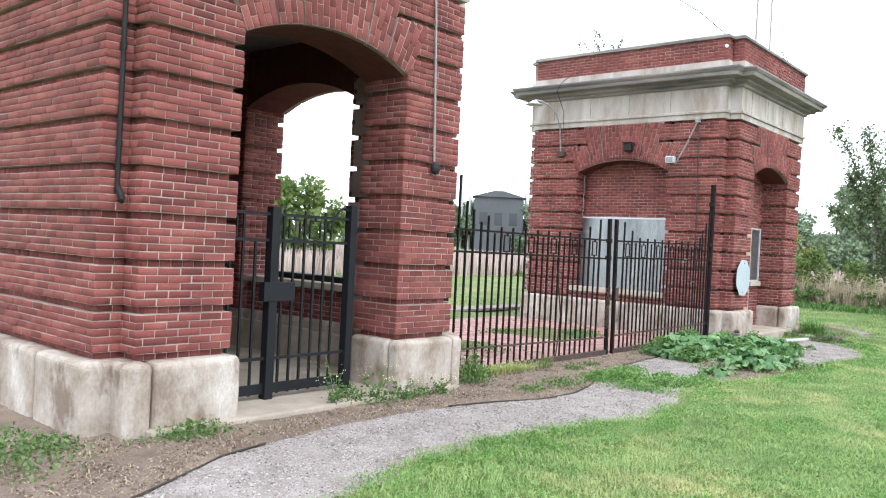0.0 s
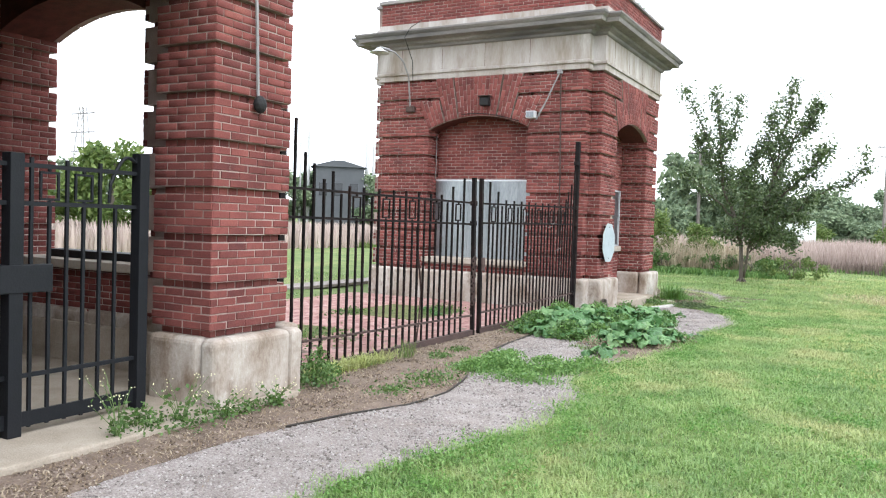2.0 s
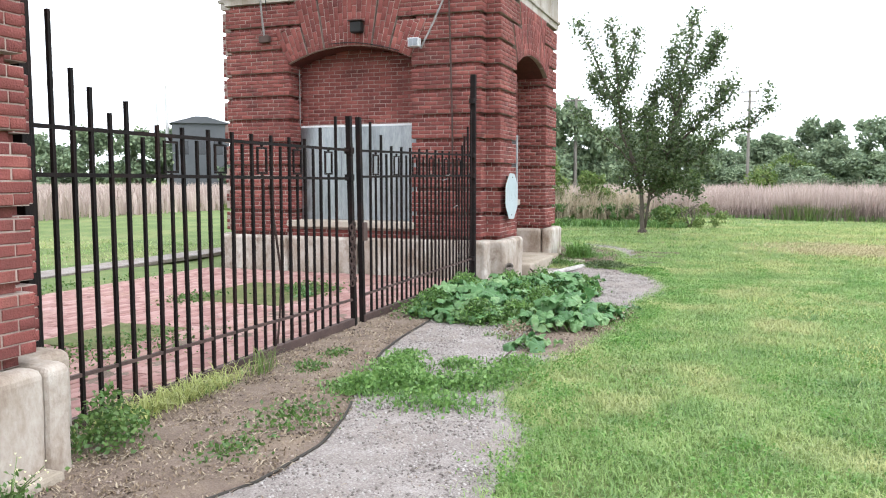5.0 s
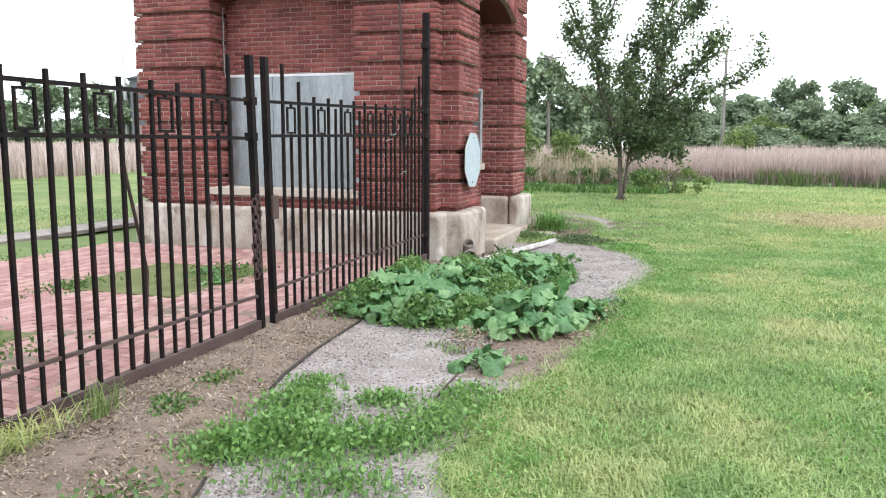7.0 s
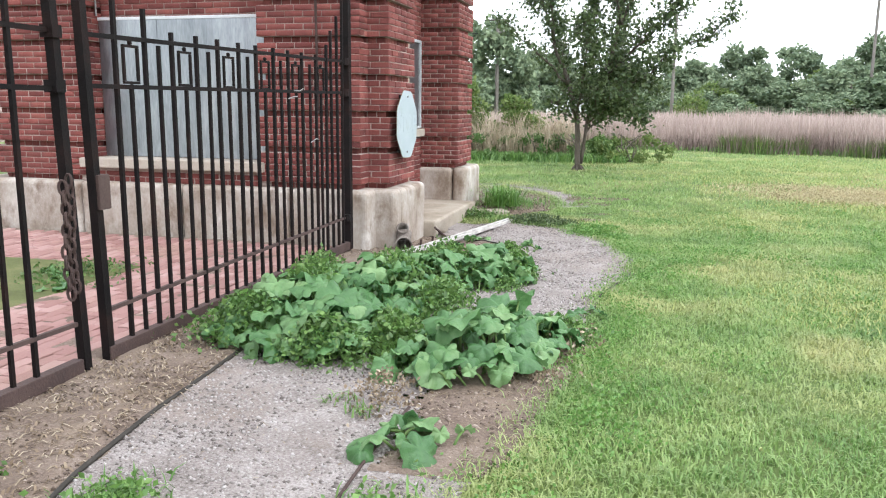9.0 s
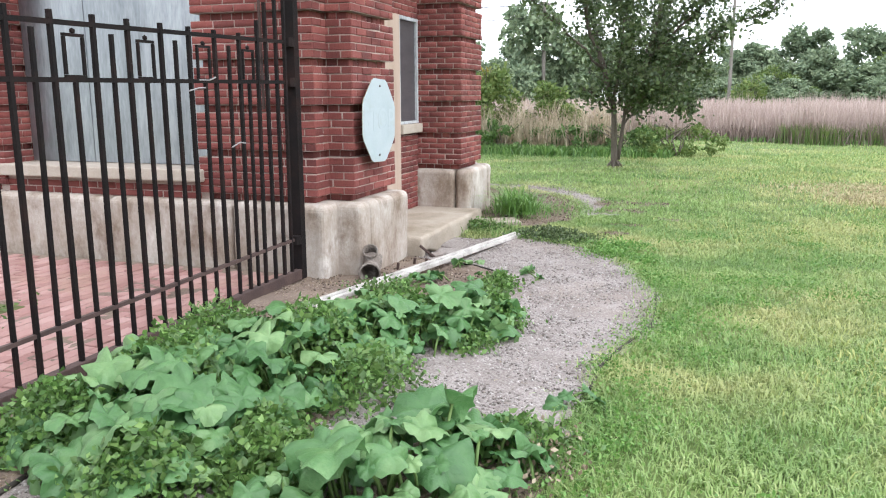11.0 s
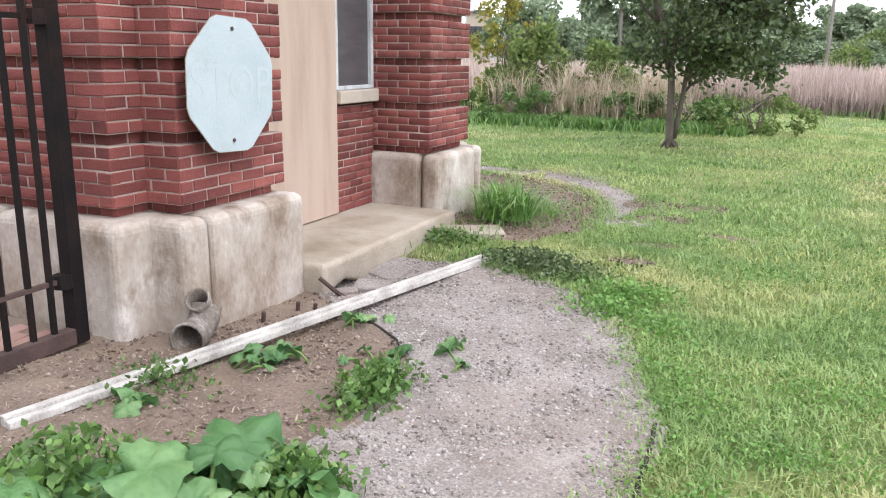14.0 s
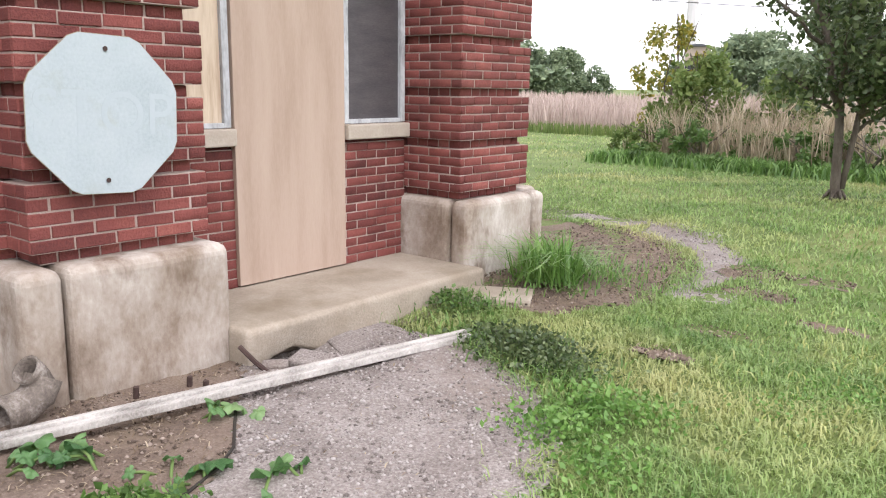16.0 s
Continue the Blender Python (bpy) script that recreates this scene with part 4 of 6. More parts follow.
# rank grass creeping over the path
clump = []
for cx, cy, sx, sy, k in ((-5.5, 9.8, 0.13, 0.11, 1700), (-5.35, 10.05, 0.13, 0.13, 2000), (-5.1, 9.95, 0.12, 0.11, 1200), (-5.5, 10.45, 0.13, 0.14, 1300), (-5.6, 10.85, 0.08, 0.10, 600), (-4.85, 10.15, 0.14, 0.12, 1300), (-4.65, 10.45, 0.12, 0.16, 1200),
                          (-5.05, 10.75, 0.10, 0.07, 500), (-4.6, 10.9, 0.10, 0.16, 700), (-4.85, 9.6, 0.2, 0.12, 900), (-6.62, 8.75, 0.04, 0.16, 300), (-6.55, 9.35, 0.05, 0.25, 300), (-6.15, 3.95, 0.08, 0.10, 300), (-6.1, 4.25, 0.07, 0.10, 260),
                          (-5.3, 18.8, 0.3, 0.12, 1200), (-4.75, 18.5, 0.18, 0.10, 800), (-6.0, 19.45, 0.15, 0.10, 500), (-5.0, 11.95, 0.05, 0.05, 90), (-5.2, 12.1, 0.04, 0.04, 70)):
    clump.append(np.column_stack([nr.normal(cx, sx, k), nr.normal(cy, sy, k), np.full(k, -0.005)]))
blades("rank_grass", np.vstack(clump)[::3], 0.075, 0.010, RANK, "rank green grass clumps creeping over the gravel", lean=1.7)
tuft = np.column_stack([nr.normal(-5.82, 0.11, 420), nr.normal(20.2, 0.12, 420), np.full(420, 0.03)])
blades("grass_tuft", tuft, 0.36, 0.013, CLOVER, "tall arching grass tuft beside the stone plinth", lean=2.0)
tuft = np.column_stack([nr.normal(-5.8, 0.3, 800), nr.normal(20.6, 0.35, 800), np.full(800, 0.02)])
blades("grass_tuft", tuft, 0.08, 0.010, RANK, "low grass over the mulch bed", lean=1.5)
tuft = np.column_stack([nr.normal(-6.58, 0.06, 800), nr.normal(9.0, 0.38, 800), np.full(800, 0.0)])
blades("dry_tuft", tuft, 0.15, 0.009, YELLOW_GRASS, "dry yellow grass at the gate foot", lean=2.0)
tuft = np.column_stack([nr.normal(-6.5, 0.04, 60), nr.normal(10.0, 0.1, 60), np.full(60, 0.0)])
blades("dry_tuft", tuft, 0.2, 0.008, PALE_LEAF, "yellow-green tuft at the gate foot", lean=1.0)
litter = scatter(13000, -6.75, -4.0, 2.5, 22.5, ("dirt", "sand", "mulch"))
blades("litter", litter + (0, 0, 0.002), 0.018, 0.006, LITTER, "dead stalks and litter strewn over the soil", "litter", lean=4.5)
litter = scatter(7000, -6.75, -4.8, 2.5, 13.0, ("dirt",))
blades("litter", litter + (0, 0, 0.003), 0.024, 0.011, LITTER, "brown wood chips and dead leaves on the soil", "litter", lean=4.0)
litter = scatter(900, -6.5, -3.8, 3, 18.8, ("gravel",))
blades("litter", litter + (0, 0, 0.002), 0.014, 0.006, LITTER, "dead bits strewn over the gravel", "litter", lean=4.5)


# ---- meadow ----
# yellowed and burnt grass towards the meadow
def dry_points(n, x, y, sx, sy):
    p = np.column_stack([nr.normal(x, sx, n), nr.normal(y, sy, n)])
    return np.column_stack([p, [lift(a, b) - 0.015 for a, b in p]])


blades("dry_grass", np.vstack([dry_points(13000, -0.5, 22.7, 0.60, 0.40), dry_points(14000, 1.3, 22.8, 0.9, 0.5), dry_points(2500, -1.2, 23.5, 0.6, 0.3), dry_points(4000, 3.4, 25.0, 1.6, 0.8)]), 0.055, 0.022, DRY_GRASS, "burnt straw-coloured patch in the mown lawn", lean=1.6)
blades("dry_grass", np.vstack([dry_points(16000, 1.2, 28.0, 3.2, 1.9), dry_points(4000, -1.0, 24.6, 1.6, 0.6), dry_points(2200, -2.2, 15.2, 0.35, 0.5), dry_points(2600, -1.2, 12.4, 0.5, 0.5), dry_points(2600, -2.6, 19.6, 0.7, 0.5), dry_points(2200, -0.6, 21.5, 0.8, 0.4)]), 0.056, 0.010, YELLOW_GRASS, "yellowed streaks in the mown lawn", lean=1.6)

def meadow(n, x0, x1, y0, y1, h, w, mat, name, label, lean=0.35, z=0.15):
    p = np.column_stack([nr.uniform(x0, x1, n), nr.uniform(y0, y1, n), np.full(n, z)])
    return blades(name, p, h, w, mat, label, lean=lean)


def meadow_front(n, depth, h, w, mat, name, label, lean=0.4, x0=-5.5, x1=26, gap=0.0, back=0.0):
    """Grass standing behind the mown edge, which comes nearer to the right; gap: how much of it is left bare."""
    x = nr.uniform(x0, x1, n)
    y = 35.0 - 0.32 * (x + 4) + back + depth * nr.rand(n) ** 1.3 + 0.35 * np.sin(x * 1.7) + nr.normal(0, 0.15, n)
    p = np.column_stack([x, y, np.full(n, 0.15)])
    p = p[patches(p, 1.1, 11) > gap]
    return blades(name, p, h, w, mat, label, lean=lean, clumpy=0.7 + 0.55 * patches(p, 0.9, 12))


meadow_front(42000, 5.0, 1.05, 0.022, STRAW, "meadow_grass", "tall pinkish dry meadow grass", back=0.5)
meadow_front(9000, 1.2, 0.55, 0.022, STALKY, "meadow_edge", "brown-purple stems at the meadow edge", 0.7)
meadow_front(16000, 0.9, 0.5, 0.024, PALE_LEAF, "meadow_edge", "yellow-green weeds along the meadow edge", 0.8, gap=0.45)
meadow_front(7000, 0.5, 0.20, 0.022, RANK, "meadow_edge", "low green grass along the meadow edge", 1.2)
meadow(24000, -9, 40, 38.0, 43, 1.0, 0.05, STRAW, "meadow_grass", "tall pinkish dry meadow grass")
meadow(30000, -60, 70, 42, 66, 1.0, 0.10, STRAW, "meadow_grass", "tall pinkish dry meadow grass")
meadow(16000, -46, -7, 36, 44, 0.9, 0.05, STRAW, "meadow_grass", "tall dry meadow grass behind the shut gatehouse")
meadow(26000, -70, -25, 16, 46, 0.95, 0.09, STRAW, "meadow_grass", "tall dry meadow grass beyond the lawn")
meadow(7000, -40, -8, 35.0, 36.2, 0.32, 0.03, PALE_LEAF, "meadow_edge", "pale green weeds along the meadow edge")
spots = [(-9.0, 29.8, 0.35, 0.35), (-7.0, 29.3, 0.45, 0.3), (-8.1, 29.7, 0.5, 0.4), (-6.2, 29.6, 0.3, 0.3), (-7.6, 30.4, 0.7, 0.4)]
reed = np.vstack([np.column_stack([nr.normal(x, sx, 560), nr.normal(y, sy, 560), np.full(560, 0.15)]) for x, y, sx, sy in spots])
blades("reeds", reed, 1.0, 0.016, REED, "tan dry reeds behind the small tree", lean=0.9, clumpy=0.6 + 0.8 * patches(reed, 0.4, 14))
foot = np.column_stack([nr.uniform(-10.0, -4.3, 6500), nr.normal(28.5, 0.3, 6500), np.full(6500, 0.15)])
blades("reed_foot", foot, 0.22, 0.03, RANK, "green weeds at the foot of the reeds", lean=1.2)


# ---- trees and shrubs ----
def leaves(pts, size, spread, r):
    """Folded small leaves of two triangles each, scattered round points."""
    n = len(pts)
    p = pts + r.normal(0, spread, (n, 3))
    d = r.normal(0, 1, (n, 3)) + (0, 0, -0.25)
    d /= np.linalg.norm(d, axis=1, keepdims=True)
    e = np.cross(d, r.normal(0, 1, (n, 3)))
    e /= np.linalg.norm(e, axis=1, keepdims=True)
    nn = np.cross(d, e)
    s = (size * r.uniform(0.6, 1.35, n))[:, None]
    v = np.stack([p, p + d * s * 0.5 + e * s * 0.32 + nn * s * 0.1, p + d * s, p + d * s * 0.5 - e * s * 0.32 + nn * s * 0.1], 1)
    o = 4 * np.arange(n)[:, None, None]
    return v.reshape(-1, 3), (np.array([(0, 1, 2), (0, 2, 3)])[None] + o).reshape(-1, 3)


def small_tree():
    """A forked tree: two leaders with upright spires, an open left side, a dense skirt and one long arm."""
    r, q = random.Random(21), np.random.RandomState(3)
    base = Vector((-5.23, 25.72, lift(-5.23, 25.72) - 0.03))
    tree = thing("tree", "small dark-leaved tree with a forked grey trunk on the lawn", "tree", base)
    bm = bmesh.new()
    tube([base + Vector(p) for p in ((0.0, 0, 0), (0.0, 0, 0.06), (-0.02, 0, 0.3), (-0.03, 0, 0.7), (-0.06, 0, 1.2))], 0.072, 10, bm, taper=0.048)
    tube([base + Vector(p) for p in ((0.05, 0.02, 0.15), (0.10, 0.04, 0.55), (0.16, 0.06, 1.15))], 0.040, 8, bm, taper=0.032)
    for k in range(7):
        a = k * 0.9 + r.uniform(-0.2, 0.2)
        tube([base + Vector((0.06 * math.cos(a), 0.06 * math.sin(a), 0.12)), base + Vector((0.17 * math.cos(a), 0.17 * math.sin(a), -0.01))], 0.026, 6, bm, taper=0.012)
    under(tree, part("trunk", bm, BARK, smooth=True))
    # each limb: points, radius, share of twigs, twig length
    limbs = [
        (((-0.05, 0, 1.1), (-0.3, 0.05, 1.85), (-0.62, 0.1, 2.7), (-0.85, 0.1, 3.45), (-1.4, 0.2, 4.55), (-1.8, 0.2, 5.5)), 0.055, 0.8, 0.42),
        (((-0.62, 0.1, 2.7), (-0.65, -0.3, 3.6), (-0.72, -0.3, 4.4), (-0.80, -0.35, 5.35)), 0.035, 1.0, 0.36),
        (((-0.65, -0.25, 3.4), (-0.40, 0.2, 4.2), (-0.26, 0.3, 5.3)), 0.028, 1.0, 0.36),
        (((-0.30, 0.05, 1.85), (-0.75, -0.3, 2.3), (-1.2, -0.4, 2.75), (-1.75, -0.4, 3.2)), 0.03, 0.6, 0.34),
        (((-0.85, 0.1, 3.45), (-1.25, 0.5, 3.7), (-1.6, 0.7, 4.2)), 0.025, 0.8, 0.34),
        (((0.15, 0.05, 1.05), (0.42, 0.05, 1.9), (0.78, 0.0, 3.1), (0.98, -0.1, 4.4), (1.15, -0.1, 5.4)), 0.05, 1.2, 0.45),
        (((0.78, 0.0, 3.1), (1.20, 0.3, 4.0), (1.60, 0.4, 4.5), (1.72, 0.4, 5.0)), 0.03, 1.2, 0.40),
        (((0.78, 0.0, 3.0), (0.62, -0.4, 3.9), (0.66, -0.5, 4.75)), 0.028, 1.2, 0.38),
        (((0.42, 0.05, 1.9), (1.05, -0.3, 2.5), (1.7, -0.5, 3.1), (2.0, -0.5, 3.7)), 0.035, 1.5, 0.45),
        (((0.42, 0.05, 1.9), (1.1, 0.5, 2.2), (1.9, 0.8, 2.6), (2.6, 0.7, 2.85), (3.0, 0.6, 3.55)), 0.035, 0.85, 0.34),
        (((0.16, 0.05, 1.15), (0.8, -0.5, 1.7), (1.4, -0.7, 2.0), (1.8, -0.8, 2.5)), 0.03, 1.7, 0.45),
        (((0.16, 0.05, 1.15), (0.6, 0.6, 1.9), (0.7, 1.1, 2.7), (0.8, 1.3, 3.4)), 0.03, 1.5, 0.45),
        (((0.16, 0.05, 1.0), (0.6, -0.2, 1.35), (1.05, -0.3, 1.3), (1.3, -0.3, 1.1)), 0.025, 1.6, 0.38),
        (((0.12, 0.04, 0.8), (0.45, 0.4, 1.2), (0.8, 0.7, 1.35), (1.2, 0.8, 1.3)), 0.025, 1.5, 0.38),
        (((-0.05, 0, 1.1), (0.05, -0.5, 1.8), (0.15, -0.9, 2.5), (0.1, -1.1, 3.0)), 0.03, 1.7, 0.45),
        (((-0.05, 0, 1.0), (-0.35, -0.3, 1.35), (-0.55, -0.4, 1.45)), 0.02, 1.3, 0.32),
        (((-0.3, 0.05, 1.8), (-0.5, 0.6, 2.5), (-0.6, 1.0, 3.2)), 0.028, 1.2, 0.42),
        (((0.16, 0.05, 1.1), (0.35, -0.4, 1.5), (0.75, -0.6, 1.55), (1.1, -0.7, 1.35)), 0.022, 1.8, 0.42),
        (((-0.05, 0.0, 1.15), (-0.2, 0.5, 1.6), (-0.35, 0.8, 1.9)), 0.022, 1.5, 0.4),
        (((0.42, 0.05, 1.9), (0.75, 0.2, 2.1), (1.15, 0.1, 2.0), (1.55, 0.0, 1.75)), 0.025, 1.8, 0.45),
        (((0.05, 0.0, 1.2), (0.2, 0.1, 2.2), (0.25, 0.1, 3.0), (0.2, 0.0, 3.7)), 0.035, 1.3, 0.45)]
    pts = []
    for way, r0, share, reach in limbs:
        bm = bmesh.new()
        line = [base + Vector(way[0])]
        for a, b in zip(way, way[1:]):
            for t in (0.34, 0.67, 1.0):
                line.append(base + Vector(a).lerp(Vector(b), t) + Vector((r.gauss(0, 0.025), r.gauss(0, 0.025), r.gauss(0, 0.02))))
        tube(line, r0, 7, bm, taper=0.007)
        n = len(line)
        for k in range(2, n):
            f = k / (n - 1)
            d = (line[k] - line[k - 1]).normalized()
            for c in range(max(1, round(5.0 * share + (1.6 if line[k].z - base.z > 2.6 else 0.0)))):
                dev = Vector((r.gauss(0, 1), r.gauss(0, 1), r.gauss(0.1, 0.7))).normalized()
                go = (d * r.uniform(0.2, 0.9) + dev * 0.8).normalized()
                ln = reach * 1.15 * r.uniform(0.45, 1.2) * (1.15 - 0.55 * f)
                start = line[k].lerp(line[k - 1], r.random())
                tip = start + go * ln + Vector((0, 0, 0.10 * ln))
                tube([start, start.lerp(tip, 0.5) + Vector((0, 0, 0.03)), tip], 0.006, 4, bm, taper=0.002)
                for m in range(int((10 + 19 * ln * share) * (0.75 + 0.75 * min(1.0, max(0.0, (tip.z - base.z - 1.6) / 2.0))))):
                    pts.append(start.lerp(tip, r.uniform(0.15, 1.08)))
        under(tree, part("limb", bm, BARK, smooth=True))
    v, f = leaves(np.array([tuple(p) for p in pts]), 0.086, 0.085, q)
    under(tree, raw("crown", v, f, LEAF, label="dark green leaves thinning to upright spires", kind="stuff"))
    return tree


small_tree()


def crown_mesh(name, seed, w, h, n, size, mat, low=0.12):
    """An uneven crown out of many overlapping clumps of leaves, standing on z = 0."""
    q = np.random.RandomState(seed)
    k = 26
    cz = q.uniform(low, 0.86, k)
    rad = (0.5 * np.sin(np.pi * np.clip(cz * 0.9 + 0.12, 0, 1)) + 0.04)
    a = q.uniform(0, 6.28, k)
    rr = rad * np.sqrt(q.uniform(0.1, 1, k))
    c = np.stack([rr * np.cos(a) * w, rr * np.sin(a) * w, cz * h], -1)
    cr = q.uniform(0.10, 0.20, k) * min(w, h)
    pick = q.randint(0, k, n)
    d = q.normal(0, 1, (n, 3))
    d /= np.linalg.norm(d, axis=1, keepdims=True)
    p = c[pick] + d * (cr[pick] * q.uniform(0.55, 1.05, n))[:, None]
    v, f = leaves(p, size, size * 0.2, q)
    me = bpy.data.meshes.new(name)
    me.from_pydata(v.tolist(), [], f.tolist())
    me.materials.append(mat)
    return me


# far crowns carry the haze in their leaf colour
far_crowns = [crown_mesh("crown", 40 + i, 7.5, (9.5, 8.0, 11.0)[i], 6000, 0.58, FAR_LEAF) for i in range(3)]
pale_crowns = [crown_mesh("crown", 50 + i, 6.0, 6.5, 5200, 0.40, PALE_LEAF) for i in range(2)]
trunk_bm = tube([(0, 0, -0.2), (0.05, 0, 2.5), (0, 0.1, 5.0)], 0.22, 7, taper=0.1)
trunk_me = bpy.data.meshes.new("trunk")
trunk_bm.to_mesh(trunk_me)
trunk_me.materials.append(BARK)


def far_tree(x, y, s, me, label="leafy tree in the distant woodland edge", group="distant woodland edge", wide=1.0, z=0.15):
    t = thing("tree", label, "tree", (x, y, z), group)
    for name, data in (("trunk", trunk_me), ("crown", me)):
        o = new(name, data)
        o.parent = t
        o.scale = (s * wide, s * wide, s)
        o.rotation_euler = (0, 0, rng.uniform(0, 6.28))
    return t


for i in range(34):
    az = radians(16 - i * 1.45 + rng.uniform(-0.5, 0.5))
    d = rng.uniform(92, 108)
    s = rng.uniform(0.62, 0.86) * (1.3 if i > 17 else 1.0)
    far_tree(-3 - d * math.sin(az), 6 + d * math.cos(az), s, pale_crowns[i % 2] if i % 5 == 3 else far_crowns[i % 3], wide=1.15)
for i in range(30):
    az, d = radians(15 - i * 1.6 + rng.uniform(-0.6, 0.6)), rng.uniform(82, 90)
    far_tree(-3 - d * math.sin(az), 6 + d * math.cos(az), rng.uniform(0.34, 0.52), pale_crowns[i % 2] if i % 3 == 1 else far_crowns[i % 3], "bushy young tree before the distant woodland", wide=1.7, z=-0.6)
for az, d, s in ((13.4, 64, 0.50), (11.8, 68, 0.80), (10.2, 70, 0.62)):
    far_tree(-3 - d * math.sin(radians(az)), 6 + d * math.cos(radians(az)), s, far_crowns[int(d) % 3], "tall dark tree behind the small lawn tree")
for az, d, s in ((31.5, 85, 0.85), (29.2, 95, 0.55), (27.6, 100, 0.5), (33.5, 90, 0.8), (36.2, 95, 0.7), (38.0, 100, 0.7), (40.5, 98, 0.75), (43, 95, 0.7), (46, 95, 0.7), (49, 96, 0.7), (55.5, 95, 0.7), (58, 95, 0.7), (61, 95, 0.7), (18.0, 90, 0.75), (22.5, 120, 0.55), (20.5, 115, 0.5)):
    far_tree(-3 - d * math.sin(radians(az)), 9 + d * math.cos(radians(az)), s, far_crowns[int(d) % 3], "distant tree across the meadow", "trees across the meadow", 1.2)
far_tree(-31.6, 25.6, 0.74, pale_crowns[0], "light green rounded tree across the meadow", "trees across the meadow", 1.0, 0.0)


def shrub(x, y, w, h, seed, mat, label, n=2600, size=0.13):
    s = thing("shrub", label, "shrub", (x, y, lift(x, y)))
    o = new("foliage", crown_mesh("foliage", seed, w, h, n, size, mat, 0.05))
    o.parent = s
    r = random.Random(seed)
    for k in range(6):
        part("stem", tube([(0, 0, -0.05), (r.gauss(0, 0.1) * w, r.gauss(0, 0.1) * w, h * 0.45), (r.gauss(0, 0.2) * w, r.gauss(0, 0.2) * w, h * 0.9)], 0.02, 5, taper=0.008), BARK, s)
    return s


shrub(-8.3, 29.2, 2.6, 0.75, 68, WEED, "low dark weeds before the reeds", 2200, 0.09)
shrub(-9.3, 29.4, 1.8, 0.7, 69, PALE_LEAF, "low pale weeds before the reeds", 2000, 0.09)
shrub(-6.6, 29.1, 1.8, 0.65, 70, WEED, "low green weeds before the reeds", 1600, 0.09)
shrub(-9.0, 30.6, 1.6, 2.2, 61, PALE_LEAF, "light green leafy shrub among the reeds")
shrub(-7.4, 30.8, 1.4, 1.6, 62, PALE_LEAF, "bushy green shrub behind the reeds")
shrub(-10.0, 31.3, 1.5, 3.1, 63, YELLOW_LEAF, "young tree with yellowing leaves among the reeds", 1700, 0.11)
shrub(-9.4, 30.9, 1.3, 1.6, 64, PALE_LEAF, "green shrub at the meadow edge")
shrub(-4.2, 28.6, 1.9, 0.75, 65, PALE_LEAF, "low pale weeds behind the tree trunk", 1500, 0.09)
shrub(-5.6, 28.9, 1.9, 0.7, 66, WEED, "low green weeds at the reed edge", 1500, 0.09)
shrub(-1.5, 62, 2.2, 2.4, 67, PALE_LEAF, "yellow-green bush at the far meadow edge", 1500, 0.22)


# ---- fittings on the shut gatehouse ----
def octagon_sign():
    sign = thing("stop_sign", "faded octagonal sign, pale blue-white with ghost letters, on the brick pier", "sign", (FB + 0.09, 17.09, 1.29))
    m = Matrix.Translation((FB + 0.09, 17.09, 1.29)) @ Matrix.Rotation(radians(-2.5), 4, "X")
    r = 0.381 / math.cos(math.pi / 8)
    pts = []
    for k in range(8):
        for da in (-0.07, 0.07):
            a = math.pi / 8 + k * math.pi / 4 + da
            rr = r * math.cos(math.pi / 8) / math.cos(abs(da) - math.pi / 8 + 0.0)
            pts.append((-r * 0.945 * math.sin(a), r * 0.945 * math.cos(a)))
    turn = m @ face("+x", 0)
    under(sign, part("plate", prism(pts, -0.004, 0.0, turn), SIGN_EDGE))
    under(sign, part("sheet", prism([(u * 0.992, z * 0.992) for u, z in pts], 0.0, 0.002, turn), SIGN))
    txt = bpy.data.curves.new("lettering", "FONT")
    txt.body, txt.size, txt.align_x, txt.align_y, txt.extrude = "STOP", 0.29, "CENTER", "CENTER", 0.0004
    tmp = new("lettering", txt)
    me = bpy.data.meshes.new_from_object(tmp.evaluated_get(bpy.context.evaluated_depsgraph_get()))
    bpy.data.objects.remove(tmp)
    me.materials.clear()
    me.materials.append(SIGN_INK)
    ob = new("lettering", me)
    ob.matrix_world = m @ Matrix.Translation((0.0026, 0, 0)) @ Matrix(((0, 0, 1, 0), (1, 0, 0, 0), (0, 1, 0, 0), (0, 0, 0, 1)))
    under(sign, ob)
    for z in (0.305, -0.305):
        bm = bmesh.new()
        bmesh.ops.create_cone(bm, cap_ends=True, segments=10, radius1=0.012, radius2=0.009, depth=0.008, matrix=turn @ Matrix.Translation((0, 0.004, z)) @ Matrix.Rotation(radians(90), 4, "X"))
        under(sign, part("bolt", bm, RUST))
    for z in (0.305, -0.305):
        bm = bmesh.new()
        box(bm, FB - 0.02, FB + 0.085, 17.07, 17.11, 1.29 + z - 0.02, 1.29 + z + 0.02)
        under(sign, part("spacer", bm, BLACK))


octagon_sign()

flood = thing("floodlight", "small galvanised floodlight over the bricked window", "floodlight", (-7.75, B0, 3.74))
under(flood, part("housing", block(-7.86, -7.68, B0 - 0.20, B0 - 0.07, 3.64, 3.78, 0.012, m=None), SHADE))
under(flood, part("lens", block(-7.845, -7.695, B0 - 0.206, B0 - 0.198, 3.655, 3.765, 0.003), STEEL))
under(flood, part("bracket", tube([(-7.77, B0 - 0.08, 3.72), (-7.77, B0 - 0.02, 3.72), (-7.77, B0 + 0.01, 3.78)], 0.018, 8), GREY_METAL))
alarm = thing("alarm_box", "dark metal bell box on the keystone", "alarm box", (-8.8, B0, 4.02))
